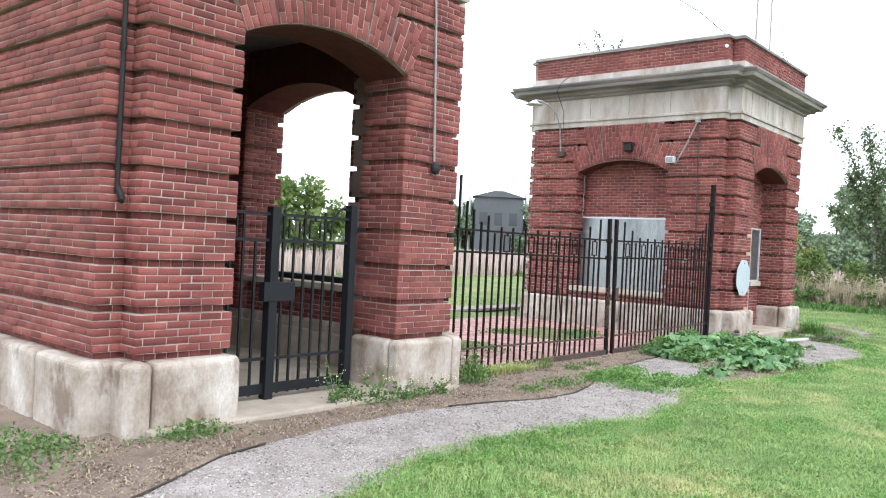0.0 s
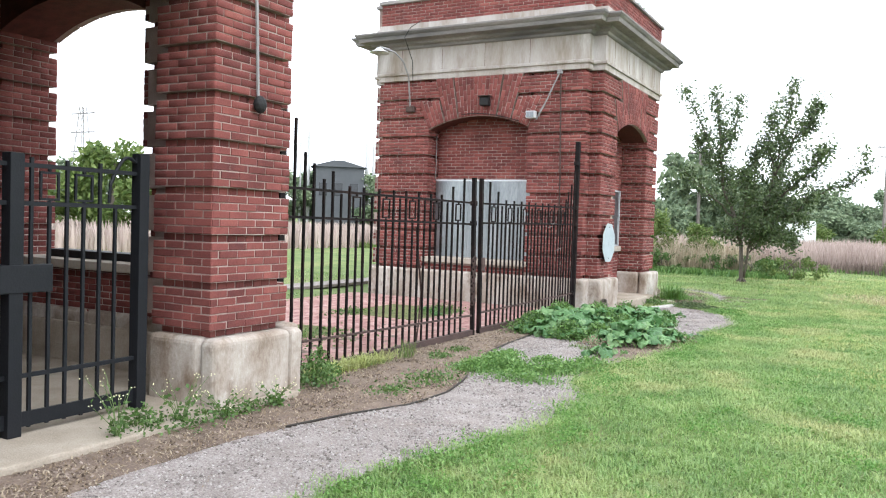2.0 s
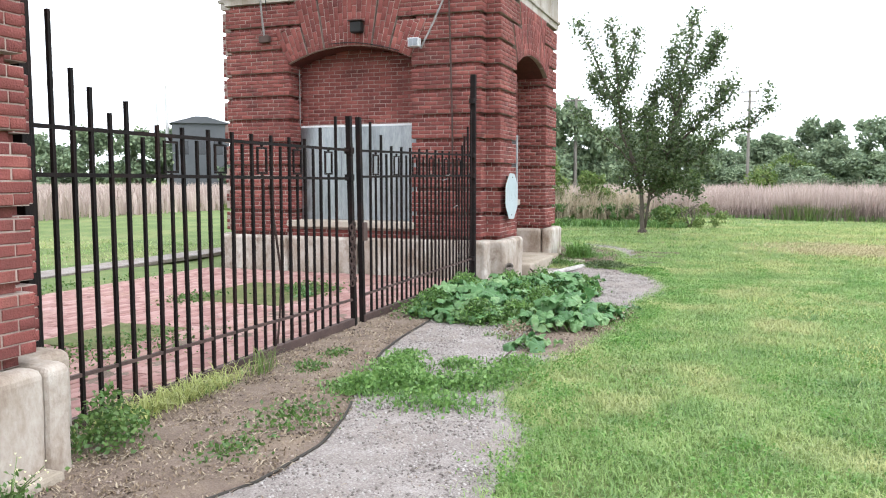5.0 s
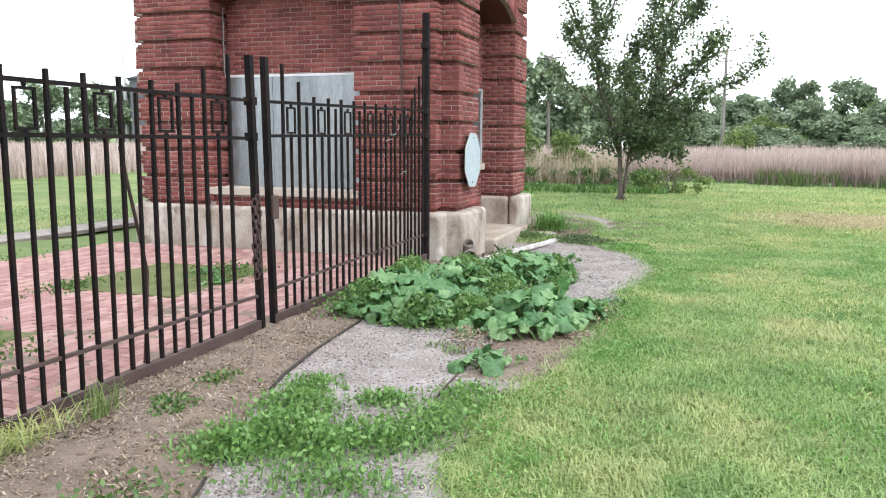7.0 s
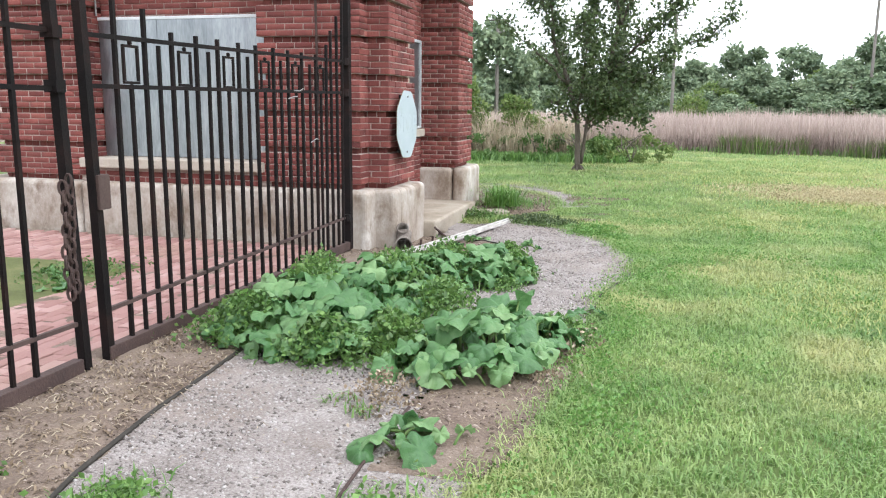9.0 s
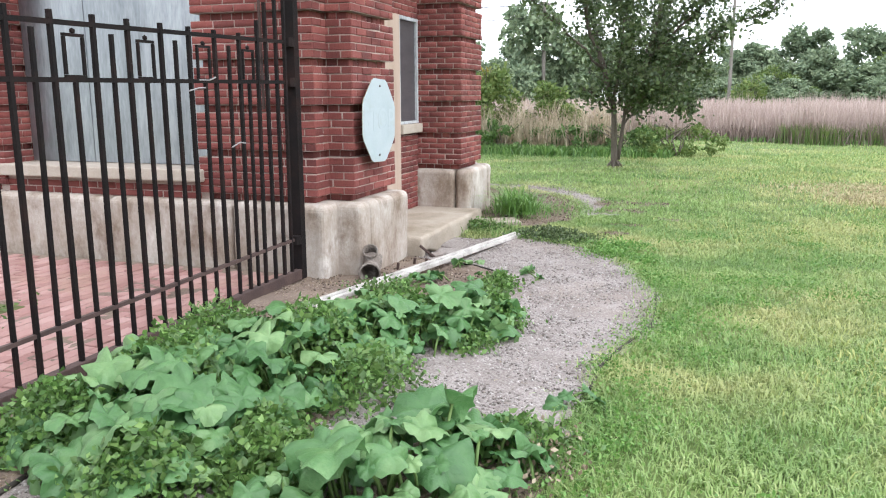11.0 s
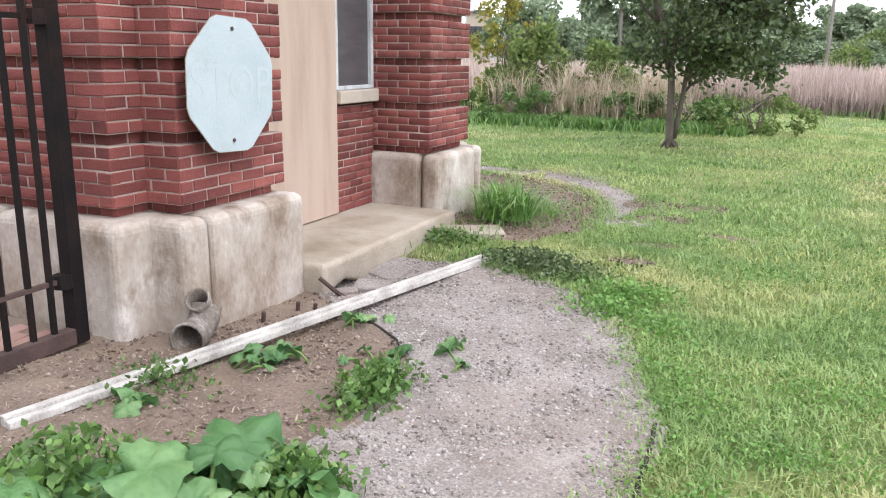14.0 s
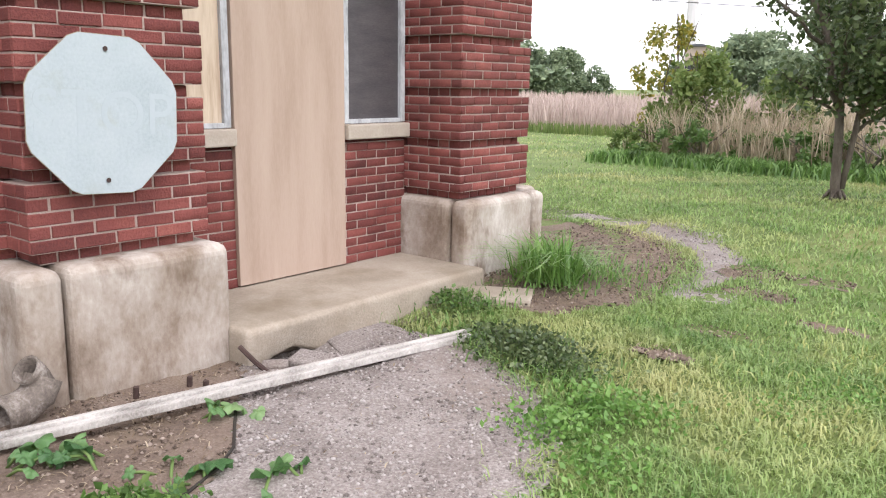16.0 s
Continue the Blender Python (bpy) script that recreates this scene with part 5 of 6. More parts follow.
under(alarm, part("cover", block(-8.90, -8.70, B0 - 0.16, B0 - 0.02, 3.93, 4.11, 0.03, 3), BLACK))
under(alarm, part("hood", block(-8.92, -8.68, B0 - 0.19, B0 - 0.02, 4.112, 4.13, 0.004), RUST))
con = thing("conduit", "grey conduit down the brick wall", "conduit", (-7.2, B0, 2.6))
under(con, part("pipe", tube([(-7.23, B0 - 0.045, 4.54), (-7.20, B0 - 0.045, 3.6), (-7.17, B0 - 0.045, 2.55), (-7.16, B0 - 0.045, 1.4)], 0.015, 6), RUST))
under(con, part("branch", tube([(-7.25, B0 - 0.05, 4.50), (-7.48, B0 - 0.07, 4.0), (-7.68, B0 - 0.09, 3.62)], 0.017, 6), GREY_METAL))
under(con, part("junction", block(-7.30, -7.19, B0 - 0.07, B0 - 0.02, 4.48, 4.56, 0.008), GREY_METAL))
arc_pts = [(xb_b + 0.1 + (xa_b - xb_b - 0.3) * t, B0 - 0.03, SPRING + 0.06 + 0.24 * math.sin(math.pi * (0.12 + 0.8 * t))) for t in np.linspace(0.35, 1, 12)]
wire = tagged(part("cable", tube(arc_pts, 0.008, 5), BLACK), "black cable slung along the brick arch", "cable")
tagged(part("cable", tube([(xb_b + 0.03, B0 + 0.3, 3.45), (xb_b + 0.03, B0 + 0.3, 2.5)], 0.01, 5), GREY_METAL), "thin pale wire beside the bricked window", "cable")
arm = thing("wall_lamp", "street lamp on a curved arm with a pale enamel shade", "lamp", (-10.57, B0, 3.95))
under(arm, part("bracket", tube([(-10.56, B0 - 0.05, 3.9), (-10.55, B0 - 0.13, 4.25), (-10.53, B0 - 0.22, 4.6), (-10.56, B0 - 0.40, 4.88), (-10.65, B0 - 0.56, 5.03), (-10.78, B0 - 0.64, 5.09)], 0.018, 7), GREY_METAL))
under(arm, part("wall_plate", block(-10.66, -10.46, B0 - 0.09, B0 - 0.01, 3.88, 4.0, 0.015), RUST))
bm = bmesh.new()
rings = [(0.03, 0.10), (0.06, 0.09), (0.10, 0.05), (0.21, 0.0), (0.20, -0.01), (0.09, 0.035)]
prof = [[bm.verts.new((-10.95 + r_ * math.cos(a), B0 - 0.69 + r_ * math.sin(a), 5.03 + z)) for a in np.linspace(0, 2 * math.pi, 17)[:-1]] for r_, z in rings]
for s, e in zip(prof, prof[1:]):
    for k in range(16):
        bm.faces.new((s[k], s[(k + 1) % 16], e[(k + 1) % 16], e[k]))
bm.faces.new(prof[0][::-1])
under(arm, part("shade", bm, SHADE, smooth=True))
bm = bmesh.new()
bmesh.ops.create_icosphere(bm, subdivisions=2, radius=0.055, matrix=Matrix.Translation((-10.95, B0 - 0.69, 5.05)))
under(arm, part("bulb", bm, SHADE))
under(arm, part("neck", tube([(-10.75, B0 - 0.635, 5.09), (-10.95, B0 - 0.69, 5.14)], 0.022, 7), GREY_METAL))
service = tagged(part("cable", tube([(-10.5, B0 - 0.08, 4.4), (-10.45, B0 - 0.2, 4.9), (-10.5, B0 - 0.46, 5.35), (-10.4, B0 - 0.40, 5.56), (-10.35, B0 - 0.03, 5.8)], 0.008, 5), BLACK), "black service cable over the cornice", "cable")
over = tagged(part("overhead_wire", tube([(-6.8, 16.7, 6.28), (-7.4, 16.6, 6.85), (-8.6, 16.2, 7.7), (-11, 15.2, 9.2), (-16, 13, 12)], 0.01, 5), BLACK), "overhead cable running off the parapet", "cable")
for x, y, top in ((-6.72, 18.05, 9.4), (-6.9, 19.45, 9.4)):
    mast = thing("mast", "thin steel mast standing on the roof", "mast", (x, y, 5.72), "masts on the roof")
    under(mast, part("pole", tube([(x, y, 5.7), (x, y, top)], 0.02, 7), GREY_METAL))
    under(mast, part("foot", block(x - 0.07, x + 0.07, y - 0.07, y + 0.07, 5.70, 5.75, 0.008), GREY_METAL))
tagged(part("bracket_socket", tube([(-6.72, B0 - 0.01, 6.02), (-6.72, B0 - 0.06, 6.02)], 0.035, 8), SHADE), "small round fitting on the parapet", "fitting")
for i, (x, y) in enumerate(((-9.9, 16.9), (-7.1, 19.9))):
    q = np.random.RandomState(90 + i)
    s = thing("roof_sapling", "sparse sapling growing out of the roof", "sapling", (x, y, 5.72))
    tips = []
    for k in range(9):
        a = q.uniform(0, 6.28)
        pts = [Vector((x, y, 5.7)), Vector((x + 0.25 * math.cos(a), y + 0.25 * math.sin(a), 6.2)), Vector((x + q.uniform(0.3, 0.7) * math.cos(a), y + q.uniform(0.3, 0.7) * math.sin(a), 6.3 + q.uniform(0.1, 0.45)))]
        under(s, part("stem", tube(pts, 0.008, 4, taper=0.003), BARK))
        tips += [tuple(pts[1].lerp(pts[2], t)) for t in (0.4, 0.6, 0.8, 1.0)]
    tips = np.array(tips)
    v, f = leaves(tips[q.randint(0, len(tips), 260)], 0.06, 0.05, q)
    under(s, raw("foliage", v, f, LEAF))


def open_pipe(points, r, thick=0.012, sides=14):
    """A pipe open at both ends, with a wall of real thickness."""
    bm = bmesh.new()
    pts = [Vector(p) for p in points]
    walls = []
    for rad in (r, r - thick):
        rings_ = []
        for i, p in enumerate(pts):
            d = (pts[min(i + 1, len(pts) - 1)] - pts[max(i - 1, 0)]).normalized()
            a = (Vector((0.3, 1, 0)) - d * Vector((0.3, 1, 0)).dot(d)).normalized()
            b = d.cross(a)
            flare = 1.18 if i >= len(pts) - 1 else 1.0
            rings_.append([bm.verts.new(p + rad * flare * (math.cos(2 * math.pi * k / sides) * a + math.sin(2 * math.pi * k / sides) * b)) for k in range(sides)])
        walls.append(rings_)
    for rings_ in walls:
        for s, e in zip(rings_, rings_[1:]):
            for k in range(sides):
                bm.faces.new((s[k], s[(k + 1) % sides], e[(k + 1) % sides], e[k]))
    for end in (0, -1):
        for k in range(sides):
            bm.faces.new((walls[0][end][k], walls[0][end][(k + 1) % sides], walls[1][end][(k + 1) % sides], walls[1][end][k]))
    bmesh.ops.recalc_face_normals(bm, faces=bm.faces)
    return bm


elbow = thing("drain_pipe", "broken cast iron drain elbow lying against the plinth", "pipe", (-6.22, 16.55, -0.02))
under(elbow, part("boot", open_pipe([(-6.27, 16.66, 0.14), (-6.26, 16.62, 0.07), (-6.24, 16.54, 0.035), (-6.20, 16.42, 0.03)], 0.082), CLAY, smooth=True))
under(elbow, part("stub", open_pipe([(-6.28, 16.66, 0.08), (-6.275, 16.63, 0.15), (-6.26, 16.58, 0.20)], 0.058, 0.01), CLAY, label="jagged broken pipe collar", smooth=True))
for x, y in ((-6.13, 17.30), (-6.2, 17.05), (-6.02, 17.32)):
    tagged(part("iron_stub", tube([(x, y, -0.1), (x + 0.01, y, 0.0)], 0.014, 6), RUST), "rusty iron stub sticking out of the soil", "stub")

# long white board on the ground
board = thing("plank", "long weathered white grooved board lying on the soil", "plank", (-5.84, 17.05, 0.02))
way = Vector((0.74, 3.32, 0)).normalized()
for side_, w, h in ((-0.02, 0.034, 0.04), (0.022, 0.042, 0.026)):
    m = Matrix.Translation((-5.83, 17.06, 0.022)) @ way.to_track_quat("Y", "Z").to_matrix().to_4x4()
    under(board, part("strip", block(side_ - w / 2, side_ + w / 2, -1.72, 1.70, -0.02, h - 0.01, 0.006, m=m), OLD_WHITE))
for x, y, a, s in ((-6.0, 18.0, 0.3, 0.12), (-6.05, 18.32, -0.4, 0.15), (-5.85, 18.5, 0.1, 0.08), (-6.08, 17.8, 0.8, 0.07), (-5.95, 17.62, 0.2, 0.05)):
    bm = block(-s, s, -s * 0.6, s * 0.6, -0.05, 0.02, 0.014, m=Matrix.Translation((x, y, -0.065)) @ Matrix.Rotation(a, 4, "Z") @ Matrix.Rotation(0.2, 4, "X"))
    for v in bm.verts:
        v.co += 0.012 * Vector((noise.noise(v.co * 9), noise.noise(v.co * 9 + Vector((3, 1, 2))), noise.noise(v.co * 7)))
    tagged(part("concrete_rubble", bm, GRAVEL), "broken grey concrete piece under the door step", "rubble")
tagged(part("iron_bar", tube([(-6.20, 17.66, 0.05), (-6.12, 17.70, -0.03), (-6.05, 17.74, -0.09)], 0.014, 6), RUST), "rusty iron bar by the door step", "bar")
slab = tagged(part("paving_slab", block(-0.27, 0.27, -0.17, 0.19, -0.05, 0.022, 0.015, m=Matrix.Translation((-5.93, 19.62, 0.0)) @ Matrix.Rotation(0.5, 4, "Z")), CONCRETE), "flat grey stone slab beside the step", "slab")

# pipe and conduit on the open gatehouse
dp = thing("downpipe", "black iron downpipe in the brick corner", "downpipe", (-6.58, 3.66, 2.0))
under(dp, part("pipe", tube([(-6.60, 3.635, 4.55), (-6.60, 3.635, 2.0)], 0.021, 9), BLACK))
for z in (2.35, 3.15, 3.95):
    under(dp, part("collar", tube([(-6.60, 3.635, z), (-6.60, 3.635, z + 0.05)], 0.028, 9), BLACK))
under(dp, part("outlet", tube([(-6.60, 3.635, 2.02), (-6.56, 3.66, 1.93), (-6.54, 3.64, 1.90)], 0.027, 9), BLACK))
cd = thing("conduit", "thin grey conduit ending in a black socket on the pier", "conduit", (FA + 0.03, 7.22, 2.5))
under(cd, part("pipe", tube([(FA + 0.03, 7.12, 4.55), (FA + 0.03, 7.15, 4.2), (FA + 0.03, 7.235, 2.60)], 0.014, 7), GREY_METAL))
bm = bmesh.new()
bmesh.ops.create_icosphere(bm, subdivisions=2, radius=0.065, matrix=Matrix.Translation((FA + 0.05, 7.24, 2.54)) @ Matrix.Diagonal((0.8, 1, 1.2, 1)))
under(cd, part("socket", bm, BLACK, label="black round socket"))
tagged(part("board", block(xb_a + 0.35, xa_a - 0.1, A1 - 0.35, A1 - 0.12, 1.09, 1.17, 0.01), BLACK), "dark timber lying on the window sill", "timber")


# ---- edgings and hose ----
def run(line, y0, y1, r, mat, name, label, z=0.012, step=0.15, category="hose"):
    pts = [(line(y), y, lift(line(y), y) + z + 0.004 * math.sin(y * 3)) for y in np.arange(y0, y1, step)]
    return tagged(part(name, tube(pts, r, 6), mat, smooth=True), label, category)


run(hose_line, 2.0, 4.5, 0.0095, RUBBER, "hose", "old dark hose half buried in the soil")
run(hose_line, 6.75, 9.5, 0.0095, RUBBER, "hose", "old dark hose curving over soil and gravel")
run(lambda y: hose_line(y), 10.7, 12.9, 0.012, RUBBER, "edging", "dark edging strip between soil and gravel", category="edging")
run(bed_line, 16.2, 17.25, 0.007, RUBBER, "edging", "dark edging strip round the bed", category="edging")
run(lambda y: lawn_edge(y) - 0.02, 14.3, 16.6, 0.009, RUBBER, "edging", "dark edging strip between path and lawn", category="edging")
run(lambda y: -4.78 + 0.03 * math.sin(y * 2), 10.9, 12.2, 0.008, RUST, "edging", "thin rusty edging strip in the gravel", category="edging")


# ---- squash plants ----
def squash_leaf(seed):
    q = random.Random(seed)
    ph, n, droop, fold = q.uniform(0, 6.28), 30, q.uniform(0.2, 0.55), q.uniform(-0.25, 0.35)
    vs, fs = [(0.0, 0.0, 0.0)], []
    for k, rr in enumerate((0.3, 0.62, 0.85, 1.0)):
        for i in range(n):
            a = -math.pi + 2 * math.pi * i / n
            edge = (0.84 + 0.10 * math.cos(a) + 0.085 * math.cos(5 * a) + 0.045 * math.sin(12 * a + ph) + 0.02 * math.sin(19 * a)) * (1 - 0.62 * math.exp(-((abs(a) - math.pi) / 0.28) ** 2))
            rad = rr * edge
            vein = 0.05 * math.cos(5 * a) * rr
            z = 0.26 * rr - droop * rr ** 2.4 + vein * 1.8 + 0.17 * math.sin(3 * a + ph) * rr ** 2 + 0.095 * math.sin(9 * a + 2 * ph) * rr ** 3
            z += fold * abs(rad * math.sin(a)) - 0.10 * max(0.0, math.cos(a)) * rr ** 3
            vs.append((rad * math.cos(a), rad * math.sin(a) * (1 - 0.18 * abs(fold)), z))
    for i in range(n):
        fs.append((0, 1 + i, 1 + (i + 1) % n))
    for k in range(3):
        o = 1 + k * n
        for i in range(n):
            j = (i + 1) % n
            fs += [(o + i, o + n + i, o + n + j), (o + i, o + n + j, o + j)]
    me = bpy.data.meshes.new("leaf")
    me.from_pydata(vs, [], fs)
    me.materials.append(SQUASH)
    me.polygons.foreach_set("use_smooth", [True] * len(me.polygons))
    return me


leaf_meshes = [squash_leaf(i) for i in range(12)]


def inside_poly(x, y, poly):
    hit = False
    for (ax, ay), (bx, by) in zip(poly, poly[1:] + poly[:1]):
        if (ay > y) != (by > y) and x < (bx - ax) * (y - ay) / (by - ay) + ax:
            hit = not hit
    return hit


def squash(poly, count, label, seed, low=0.08, high=0.31, big=0.122, gap=0.09):
    q = random.Random(seed)
    xs, ys_ = [p[0] for p in poly], [p[1] for p in poly]
    cx, cy = sum(xs) / len(xs), sum(ys_) / len(ys_)
    plant = thing("squash_plant", label, "squash plant", (cx, cy, 0))
    put_, tries = [], 0
    while len(put_) < count and tries < count * 60:
        tries += 1
        x, y = q.uniform(min(xs), max(xs)), q.uniform(min(ys_), max(ys_))
        if not inside_poly(x, y, poly) or any((x - a) ** 2 + (y - b) ** 2 < gap * gap for a, b in put_):
            continue
        put_.append((x, y))
        rim = min(math.hypot(x - (ax + t * (bx - ax)), y - (ay + t * (by - ay))) for (ax, ay), (bx, by) in zip(poly, poly[1:] + poly[:1]) for t in (0, 0.25, 0.5, 0.75))
        h = low + (high - low) * min(1, rim / 0.3) * q.uniform(0.35, 1.15)
        s = big * q.choice((0.42, 0.55, 0.7, 0.85, 1.0, 1.25)) * q.uniform(0.9, 1.1)
        ob = new("leaf", q.choice(leaf_meshes))
        out = math.atan2(y - cy, x - cx) + q.gauss(0, 0.9)
        tilt = q.uniform(-0.3, 0.6) + (0.4 if rim < 0.12 else 0)
        ob.matrix_world = Matrix.Translation((x, y, h)) @ Matrix.Rotation(out, 4, "Z") @ Matrix.Rotation(tilt, 4, "Y") @ Matrix.Rotation(q.gauss(0, 0.38), 4, "X") @ Matrix.Diagonal((s, s * q.uniform(0.9, 1.1), s, 1))
        under(plant, ob)
        bx, by = x - 0.10 * math.cos(out) + q.gauss(0, 0.03), y - 0.10 * math.sin(out) + q.gauss(0, 0.03)
        under(plant, part("stalk", tube([(bx, by, lift(bx, by)), ((bx + x) / 2, (by + y) / 2, h * 0.7), (x, y, h - 0.004)], 0.007, 5), STALK, smooth=True))
    return plant


squash([(-6.35, 12.75), (-5.8, 12.6), (-5.3, 12.65), (-5.25, 13.3), (-5.2, 14.2), (-4.75, 15.0), (-4.62, 15.4), (-5.0, 15.6), (-5.5, 15.1), (-6.0, 14.6), (-6.4, 13.8)], 290, "big-leaved green squash plant sprawling along the iron gate", 1, gap=0.06)
squash([(-5.15, 12.5), (-4.75, 12.3), (-4.3, 12.6), (-4.1, 13.35), (-4.3, 13.65), (-4.8, 13.4)], 100, "big-leaved green squash plant beside the lawn", 2, gap=0.06)
squash([(-4.9, 11.45), (-4.5, 11.5), (-4.42, 11.8), (-4.8, 11.85)], 10, "small squash plant on the bare soil", 3, 0.05, 0.17, 0.105)
for i, (x, y) in enumerate(((-5.57, 17.08), (-5.61, 16.49), (-5.72, 16.3), (-5.95, 15.75), (-5.22, 16.66), (-4.93, 16.9), (-4.1, 14.15), (-8.5, 14.1), (-8.75, 14.3), (-8.3, 13.75))):
    squash([(x - 0.13, y - 0.13), (x + 0.13, y - 0.13), (x + 0.13, y + 0.13), (x - 0.13, y + 0.13)], 4, "young squash shoot on the ground", 10 + i, 0.03, 0.10, 0.085, 0.07)

# small-leaved weeds between the squash and by the walls
wq = np.random.RandomState(17)


def weed_patch(spots, label, mat=WEED, size=0.035):
    pts = []
    for x, y, sx, sy, h, n in spots:
        p = np.column_stack([wq.normal(x, sx, n), wq.normal(y, sy, n), np.zeros(n)])
        fall = np.exp(-((p[:, 0] - x) / (1.6 * sx)) ** 2 - ((p[:, 1] - y) / (1.6 * sy)) ** 2)
        n = len(p)
        p[:, 2] = np.array([lift(a, b) for a, b in p[:, :2]]) + 0.01 + h * wq.uniform(0.05, 1, n) * (0.3 + 0.7 * fall)
        pts.append(p)
    v, f = leaves(np.vstack(pts), size, 0.008, wq)
    return tagged(raw("weeds", v, f, mat), label, "weeds", kind="stuff")


weed_patch([(-6.15, 12.95, 0.16, 0.12, 0.33, 1300), (-5.55, 12.75, 0.15, 0.12, 0.27, 1100), (-5.15, 13.0, 0.12, 0.12, 0.24, 700), (-5.1, 13.9, 0.12, 0.2, 0.3, 600), (-5.95, 13.5, 0.2, 0.2, 0.44, 1500), (-5.6, 14.2, 0.16, 0.25, 0.42, 1500), (-6.15, 14.1, 0.12, 0.25, 0.40, 1100), (-5.35, 14.9, 0.15, 0.2, 0.40, 1100), (-5.3, 13.2, 0.1, 0.14, 0.2, 600),
            (-4.85, 15.35, 0.10, 0.12, 0.24, 700), (-5.05, 16.3, 0.07, 0.14, 0.14, 420), (-5.0, 12.75, 0.10, 0.10, 0.14, 420), (-4.25, 13.55, 0.12, 0.10, 0.16, 420), (-4.85, 14.9, 0.08, 0.1, 0.1, 260)], "small-leaved green weeds growing among the squash", WEED, 0.042)
weed_patch([(-6.15, 12.95, 0.16, 0.12, 0.33, 1300), (-5.55, 12.75, 0.15, 0.12, 0.27, 1100), (-5.15, 13.0, 0.12, 0.12, 0.24, 700), (-5.1, 13.9, 0.12, 0.2, 0.3, 600), (-5.95, 13.5, 0.2, 0.2, 0.44, 1500), (-5.6, 14.2, 0.16, 0.25, 0.42, 1500), (-6.15, 14.1, 0.12, 0.25, 0.40, 1100), (-5.35, 14.9, 0.15, 0.2, 0.40, 1100), (-5.3, 13.2, 0.1, 0.14, 0.2, 600),
            (-4.85, 15.35, 0.10, 0.12, 0.24, 700), (-5.05, 16.3, 0.07, 0.14, 0.14, 420), (-5.0, 12.75, 0.10, 0.10, 0.14, 420), (-4.25, 13.55, 0.12, 0.10, 0.16, 420), (-4.85, 14.9, 0.08, 0.1, 0.1, 260)], "fine-leaved bright weeds growing through the squash", RANK, 0.036)
weed_patch([(-4.95, 12.15, 0.09, 0.12, 0.17, 420), (-4.15, 13.4, 0.12, 0.2, 0.1, 300), (-4.25, 12.7, 0.12, 0.12, 0.06, 160)], "brown withered weeds on the soil", LITTER, 0.026)
weed_patch([(-5.5, 9.8, 0.13, 0.11, 0.12, 620), (-5.35, 10.05, 0.14, 0.13, 0.14, 800), (-5.1, 9.95, 0.12, 0.11, 0.12, 520), (-5.5, 10.45, 0.13, 0.13, 0.12, 560), (-5.6, 10.85, 0.08, 0.10, 0.09, 240), (-4.85, 10.15, 0.14, 0.12, 0.11, 520),
            (-4.65, 10.45, 0.13, 0.16, 0.10, 520), (-5.05, 10.75, 0.10, 0.07, 0.09, 220), (-4.6, 10.9, 0.10, 0.16, 0.09, 300), (-4.85, 9.6, 0.2, 0.12, 0.08, 420)], "leafy green herbs creeping over the gravel", RANK, 0.036)
wr = random.Random(44)
weed_patch([(lawn_edge(y) + wr.uniform(0.0, 0.55) ** 1.3, y, wr.uniform(0.05, 0.16), wr.uniform(0.06, 0.18), wr.uniform(0.015, 0.045), wr.randint(70, 260)) for y in np.arange(3.0, 18.2, 0.17)], "clover and plantain in the lawn by the path", CLOVER, 0.021)
weed_patch([(wr.uniform(-3.9, -0.5), wr.uniform(3.5, 21), wr.uniform(0.06, 0.22), wr.uniform(0.06, 0.22), wr.uniform(0.02, 0.045), wr.randint(80, 300)) for k in range(110)], "patches of clover in the mown lawn", CLOVER, 0.021)
weed_patch([(-4.3, 18.3, 0.17, 0.12, 0.09, 620), (-4.4, 17.95, 0.12, 0.11, 0.08, 400), (-4.1, 17.75, 0.10, 0.14, 0.06, 260)], "bright green weeds at the path end", CLOVER, 0.032)
weed_patch([(-5.12, 18.76, 0.20, 0.13, 0.12, 1300), (-4.88, 18.62, 0.17, 0.11, 0.09, 700)], "dark low creeping weeds at the path end", LEAF, 0.032)
weed_patch([(-6.15, 6.45, 0.08, 0.2, 0.10, 350), (-6.12, 7.0, 0.06, 0.2, 0.10, 300), (-6.3, 6.05, 0.07, 0.12, 0.2, 420), (-6.35, 8.15, 0.09, 0.12, 0.36, 1200), (-6.1, 4.1, 0.1, 0.2, 0.12, 420), (-6.05, 2.6, 0.22, 0.25, 0.30, 1100), (-6.35, 3.05, 0.1, 0.12, 0.12, 260),
            (-5.6, 9.0, 0.16, 0.22, 0.05, 420), (-5.6, 8.3, 0.1, 0.12, 0.04, 200), (-6.2, 10.25, 0.08, 0.1, 0.05, 200), (-6.25, 10.8, 0.06, 0.1, 0.04, 160), (-6.0, 16.0, 0.12, 0.1, 0.1, 260), (-6.05, 19.3, 0.16, 0.1, 0.10, 500)], "low green weeds along the wall foot", WEED, 0.034)
weed_patch([(-8.2, 10.2, 0.3, 0.6, 0.10, 800), (-9.6, 13.1, 0.15, 0.25, 0.07, 400), (-8.45, 14.2, 0.2, 0.25, 0.16, 600), (-11.9, 12, 0.2, 1.5, 0.10, 900)], "weeds in the brick forecourt", WEED, 0.04)

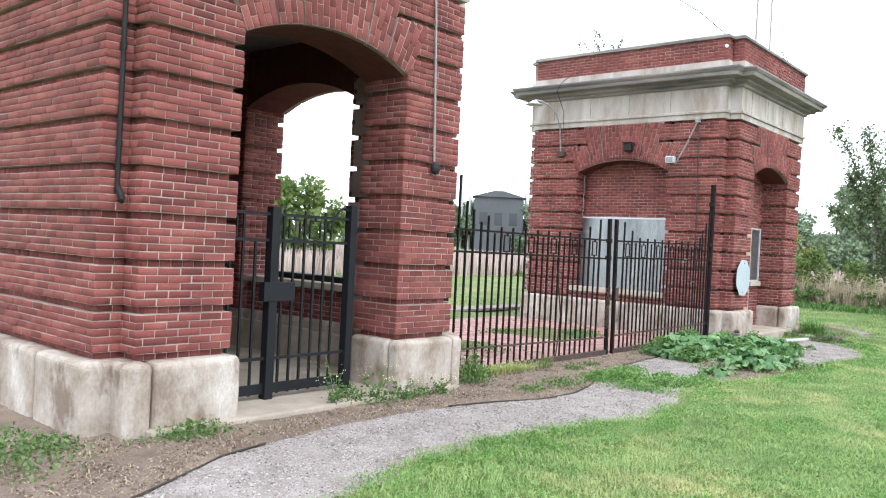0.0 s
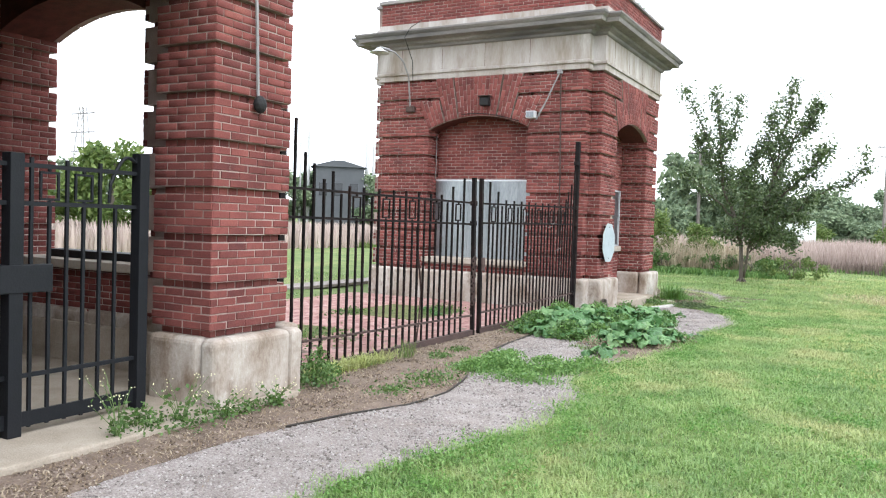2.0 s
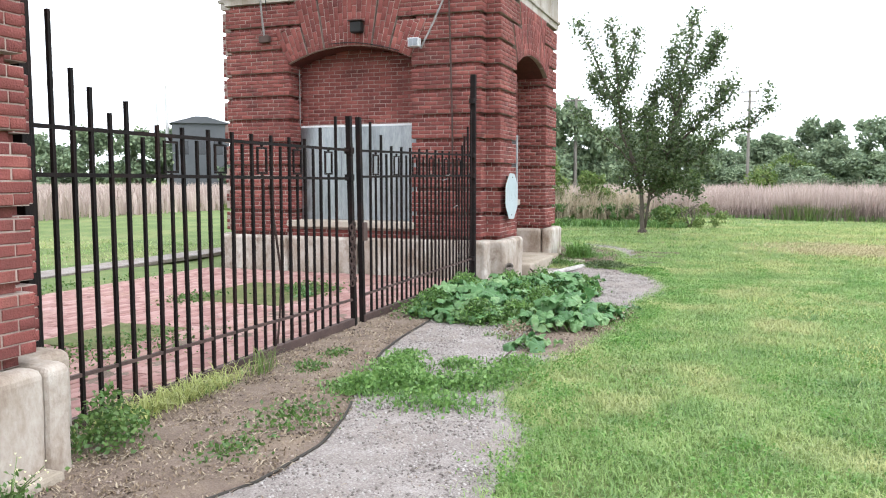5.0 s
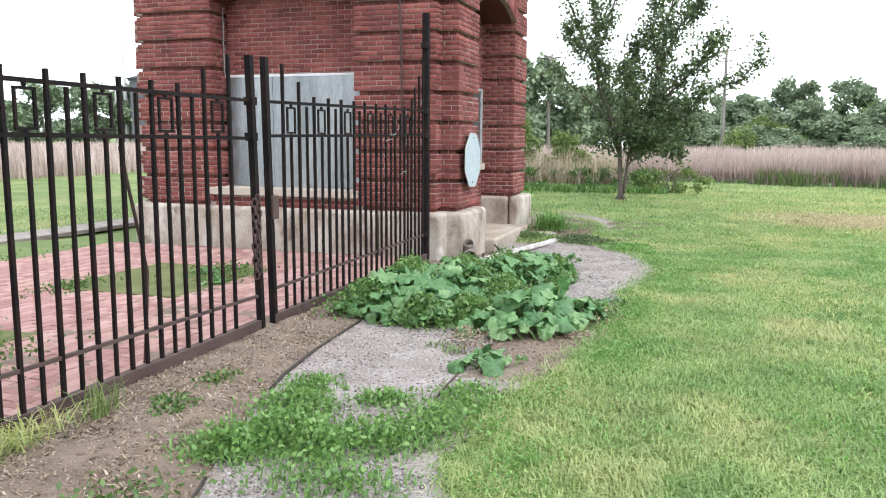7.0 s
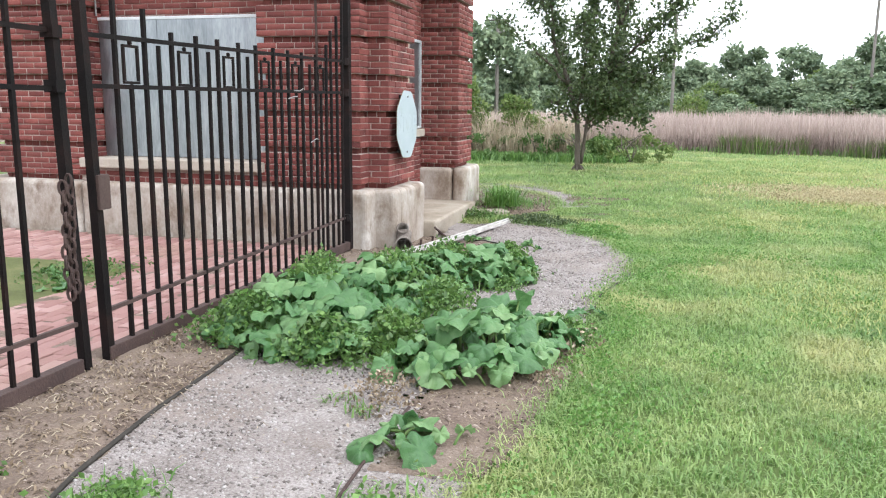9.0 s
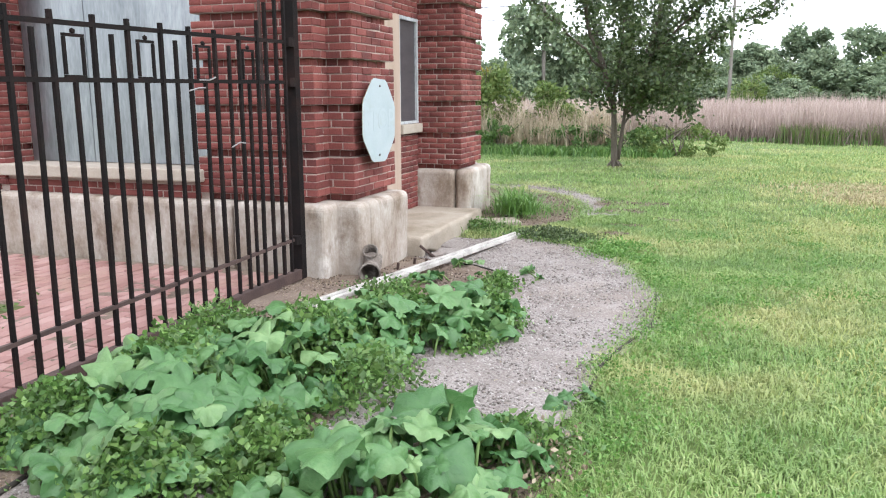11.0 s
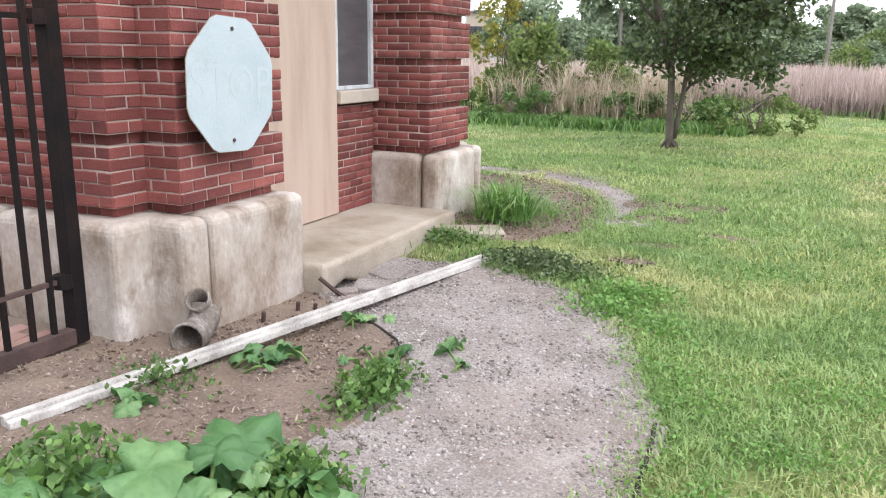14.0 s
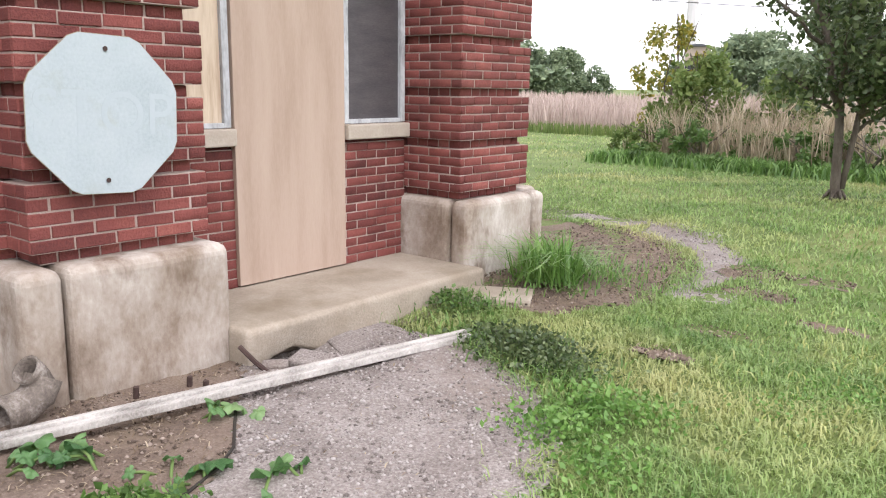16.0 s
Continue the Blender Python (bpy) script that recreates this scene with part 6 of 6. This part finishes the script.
for i, (x, y, hgt) in enumerate(((-6.22, 5.78, 0.46), (-6.2, 6.32, 0.40), (-6.15, 6.7, 0.24), (-6.1, 7.25, 0.22))):
    q = np.random.RandomState(70 + i)
    p = thing("flower_weed", "straggly weed with tiny pale flowers by the plinth", "weed", (x, y, 0))
    fl, lf = bmesh.new(), []
    for k in range(9):
        a, s = q.uniform(0, 6.28), q.uniform(0.08, 0.24)
        tip = Vector((x + s * math.cos(a), y + s * math.sin(a), hgt * q.uniform(0.55, 1.05)))
        mid = Vector((x + 0.35 * s * math.cos(a), y + 0.35 * s * math.sin(a), tip.z * 0.55))
        under(p, part("stem", tube([(x, y, 0), mid, tip], 0.004, 4, taper=0.002), STALK))
        lf += [tuple(Vector((x, y, 0)).lerp(mid, t)) for t in (0.3, 0.6, 0.9)] + [tuple(mid.lerp(tip, 0.4))]
        for b in range(3):
            bmesh.ops.create_icosphere(fl, subdivisions=1, radius=0.0052, matrix=Matrix.Translation(tip + Vector(q.normal(0, 0.022, 3))))
    tagged(under(p, part("blossom", fl, FLOWER)), kind="stuff")
    lf = np.array(lf)
    v, f = leaves(lf[q.randint(0, len(lf), 120)], 0.036, 0.022, q)
    under(p, raw("foliage", v, f, WEED))


# ---- distance ----
def shed(name, x, y, w, d, h, ridge, turn, mat, label):
    s = thing(name, label, "building", (x, y, 0))
    m = Matrix.Translation((x, y, 0)) @ Matrix.Rotation(radians(turn), 4, "Z")
    under(s, part("wall", block(-w / 2, w / 2, -d / 2, d / 2, -1, h, 0, m=m), mat))
    under(s, part("roof", prism([(-w / 2 - 0.3, h + 0.01), (w / 2 + 0.3, h + 0.01), (0.1 * w, h + ridge), (-0.1 * w, h + ridge)], -d / 2 - 0.3, d / 2 + 0.3, m), SHED if mat is not SHED_PALE else SHED_PALE))
    for k in (-0.3, 0.0, 0.3):
        under(s, part("window", block(k * w - 0.5, k * w + 0.5, -d / 2 - 0.03, -d / 2 - 0.005, h * 0.55, h * 0.75, 0, m=m), GLASS))
    return s


shed("warehouse", -62.5, 83.2, 6.3, 4, 7.9, 0.8, 37, SHED, "dark grey industrial shed across the meadow")
shed("office_block", -41.0, 107.5, 2.7, 8, 6.2, 0.3, 22, SHED_WARM, "tan block building beyond the meadow")
shed("low_building", -38.0, 108.8, 6.5, 8, 3.7, 0.4, 20, SHED_PALE, "low pale building beyond the meadow")
for az, top, r_ in ((39.3, 12.4, 0.22), (39.9, 11.0, 0.16), (35.1, 11.2, 0.3), (34.6, 11.2, 0.3)):
    x, y = -2.5 - 100 * math.sin(radians(az)), 4 + 100 * math.cos(radians(az))
    tagged(part("chimney", tube([(x, y, -0.5), (x, y, top)], r_, 10, taper=r_ * 0.85), SHED_PALE), "pale metal chimney stack in the distance", "chimney", "distant chimney stacks")

tagged(part("chimney", tube([(-41.8, 106.8, -0.5), (-41.8, 106.8, 19.0)], 0.7, 10, taper=0.6), SHED_PALE), "pale metal chimney stack in the distance", "chimney", "distant chimney stacks")


def utility_pole(x, y, top, label):
    p = thing("utility_pole", label, "utility pole", (x, y, 0))
    under(p, part("pole", tube([(x, y, -0.3), (x, y, top)], 0.17, 8, taper=0.12), WOOD_POLE))
    for k, z in enumerate((top - 0.25, top - 1.2)):
        under(p, part("crossarm", block(x - 0.9 + 0.3 * k, x + 0.9 - 0.3 * k, y - 0.06, y + 0.06, z, z + 0.12, 0.01), WOOD_POLE))
        for dx in (-0.7, 0.0, 0.7):
            under(p, part("insulator", tube([(x + dx * (1 - 0.3 * k), y, z + 0.12), (x + dx * (1 - 0.3 * k), y, z + 0.26)], 0.05, 6), SHED_PALE))


utility_pole(-2.2, 90.0, 10.3, "weathered timber utility pole at the meadow edge")
utility_pole(-16.0, 72.0, 8.3, "timber utility pole among the trees")
utility_pole(17.0, 98.0, 16.0, "tall utility pole above the woodland")
for dz in (0.0, -0.95):
    tagged(part("overhead_wire", tube([(-16.0, 72.0, 8.1 + dz), (-21, 68, 7.6 + dz), (-28, 62, 8.0 + dz)], 0.025, 4), BLACK), "overhead line between the poles", "cable")


def pylon(x, y, top):
    p = thing("pylon", "grey steel lattice pylon on the skyline", "pylon", (x, y, 0))
    for sx in (-1, 1):
        for sy in (-1, 1):
            under(p, part("leg", tube([(x + sx * 1.2, y + sy * 1.2, 0), (x + sx * 0.25, y + sy * 0.25, top)], 0.07, 4), GREY_METAL))
    for i in range(7):
        z0, z1 = top * i / 7, top * (i + 1) / 7
        r0, r1 = 1.2 - 0.95 * i / 7, 1.2 - 0.95 * (i + 1) / 7
        for s in (-1, 1):
            under(p, part("brace", tube([(x - s * r0, y - r0, z0), (x + s * r1, y - r1, z1)], 0.04, 4), GREY_METAL))
    for z in (top * 0.62, top * 0.78, top * 0.94):
        under(p, part("crossarm", block(x - 2.0, x + 2.0, y - 0.08, y + 0.08, z, z + 0.14, 0), GREY_METAL))


pylon(-82.0, 61.0, 13.3)
pylon(-88.0, 52.5, 13.0)


def van(x, y, turn):
    m = Matrix.Translation((x, y, 0.1)) @ Matrix.Rotation(radians(turn), 4, "Z")
    v = thing("van", "white panel van on the road beyond the meadow", "van", (x, y, 0.1))
    side_line = [(-2.9, 0.45), (-2.9, 1.15), (-2.55, 1.5), (-1.75, 2.45), (-1.4, 2.6), (2.8, 2.6), (2.9, 2.4), (2.9, 0.45)]
    bm = prism(side_line, -0.98, 0.98, m)
    bmesh.ops.bevel(bm, geom=bm.edges[:], offset=0.07, segments=2, affect="EDGES")
    under(v, part("body", bm, VAN_PAINT))
    under(v, part("windscreen", prism([(-2.52, 1.56), (-1.83, 2.40), (-1.80, 2.38), (-2.48, 1.54)], -0.85, 0.85, m @ Matrix.Translation((-0.03, 0, 0.02))), GLASS))
    for s in (-1, 1):
        under(v, part("side_window", prism([(-2.2, 1.6), (-1.65, 2.3), (-1.2, 2.3), (-1.2, 1.6)], s * 0.985, s * 0.995, m), GLASS))
        for wx in (-1.9, 1.9):
            wheel = under(v, part("tyre", tube([m @ Vector((wx, s * 0.72, 0.36)), m @ Vector((wx, s * 0.97, 0.36))], 0.36, 16), RUBBER))
            part("rim", tube([m @ Vector((wx, s * 0.95, 0.36)), m @ Vector((wx, s * 0.985, 0.36))], 0.2, 12), GREY_METAL, wheel).matrix_parent_inverse = wheel.matrix_world.inverted()


van(-10.6, 84.0, 4)

# ---- bricks ----
mas_a.finish(open_house, (-5.0, 6.0, 1.2), "lime mortar bed of the brick walls")
mas_b.finish(shut_house, (-4.0, 15.5, 1.0), "lime mortar bed of the brick walls")


# ---- forecourt pavers ----
paver_verts, paver_faces = brick_arrays(0.196, 0.096, 0.03, 0.004)
paver_me = bpy.data.meshes.new("paver")
paver_me.from_pydata(paver_verts.tolist(), [], paver_faces.tolist())
paver_me.materials.append(PAVER)
pr = random.Random(31)
laid = []
for j in range(48):
    for i in range(43):
        x, y = -6.87 - 0.102 * j, 7.98 + 0.202 * i + (0.101 if j % 2 else 0)
        if y > 16.25 or any(x0 < x < x1 and y0 < y < y1 for x0, x1, y0, y1 in mossy):
            continue
        laid.append((x, y))
laid.sort(key=lambda p: math.hypot(p[0] + 6.8, (p[1] - 12.2) * 0.45))
stack_v, stack_f = [], []
for k, (x, y) in enumerate(laid):
    m = Matrix.Translation((x + pr.gauss(0, 0.002), y + pr.gauss(0, 0.002), 0.012 + pr.gauss(0, 0.0025))) @ Euler((pr.gauss(0, 0.012), pr.gauss(0, 0.012), radians(90) + pr.gauss(0, 0.012))).to_matrix().to_4x4() @ Matrix.Rotation(radians(90), 4, "X")
    if k < 300:
        ob = new("paver", paver_me)
        ob.matrix_world = m
        ob.parent = court
    else:
        a = np.array(m)
        stack_v.append(paver_verts @ a[:3, :3].T + a[:3, 3])
        stack_f.append(paver_faces + 12 * (k - 300))
raw("paver_field", np.vstack(stack_v), np.vstack(stack_f), PAVER, court, "worn red clay pavers", "stuff")
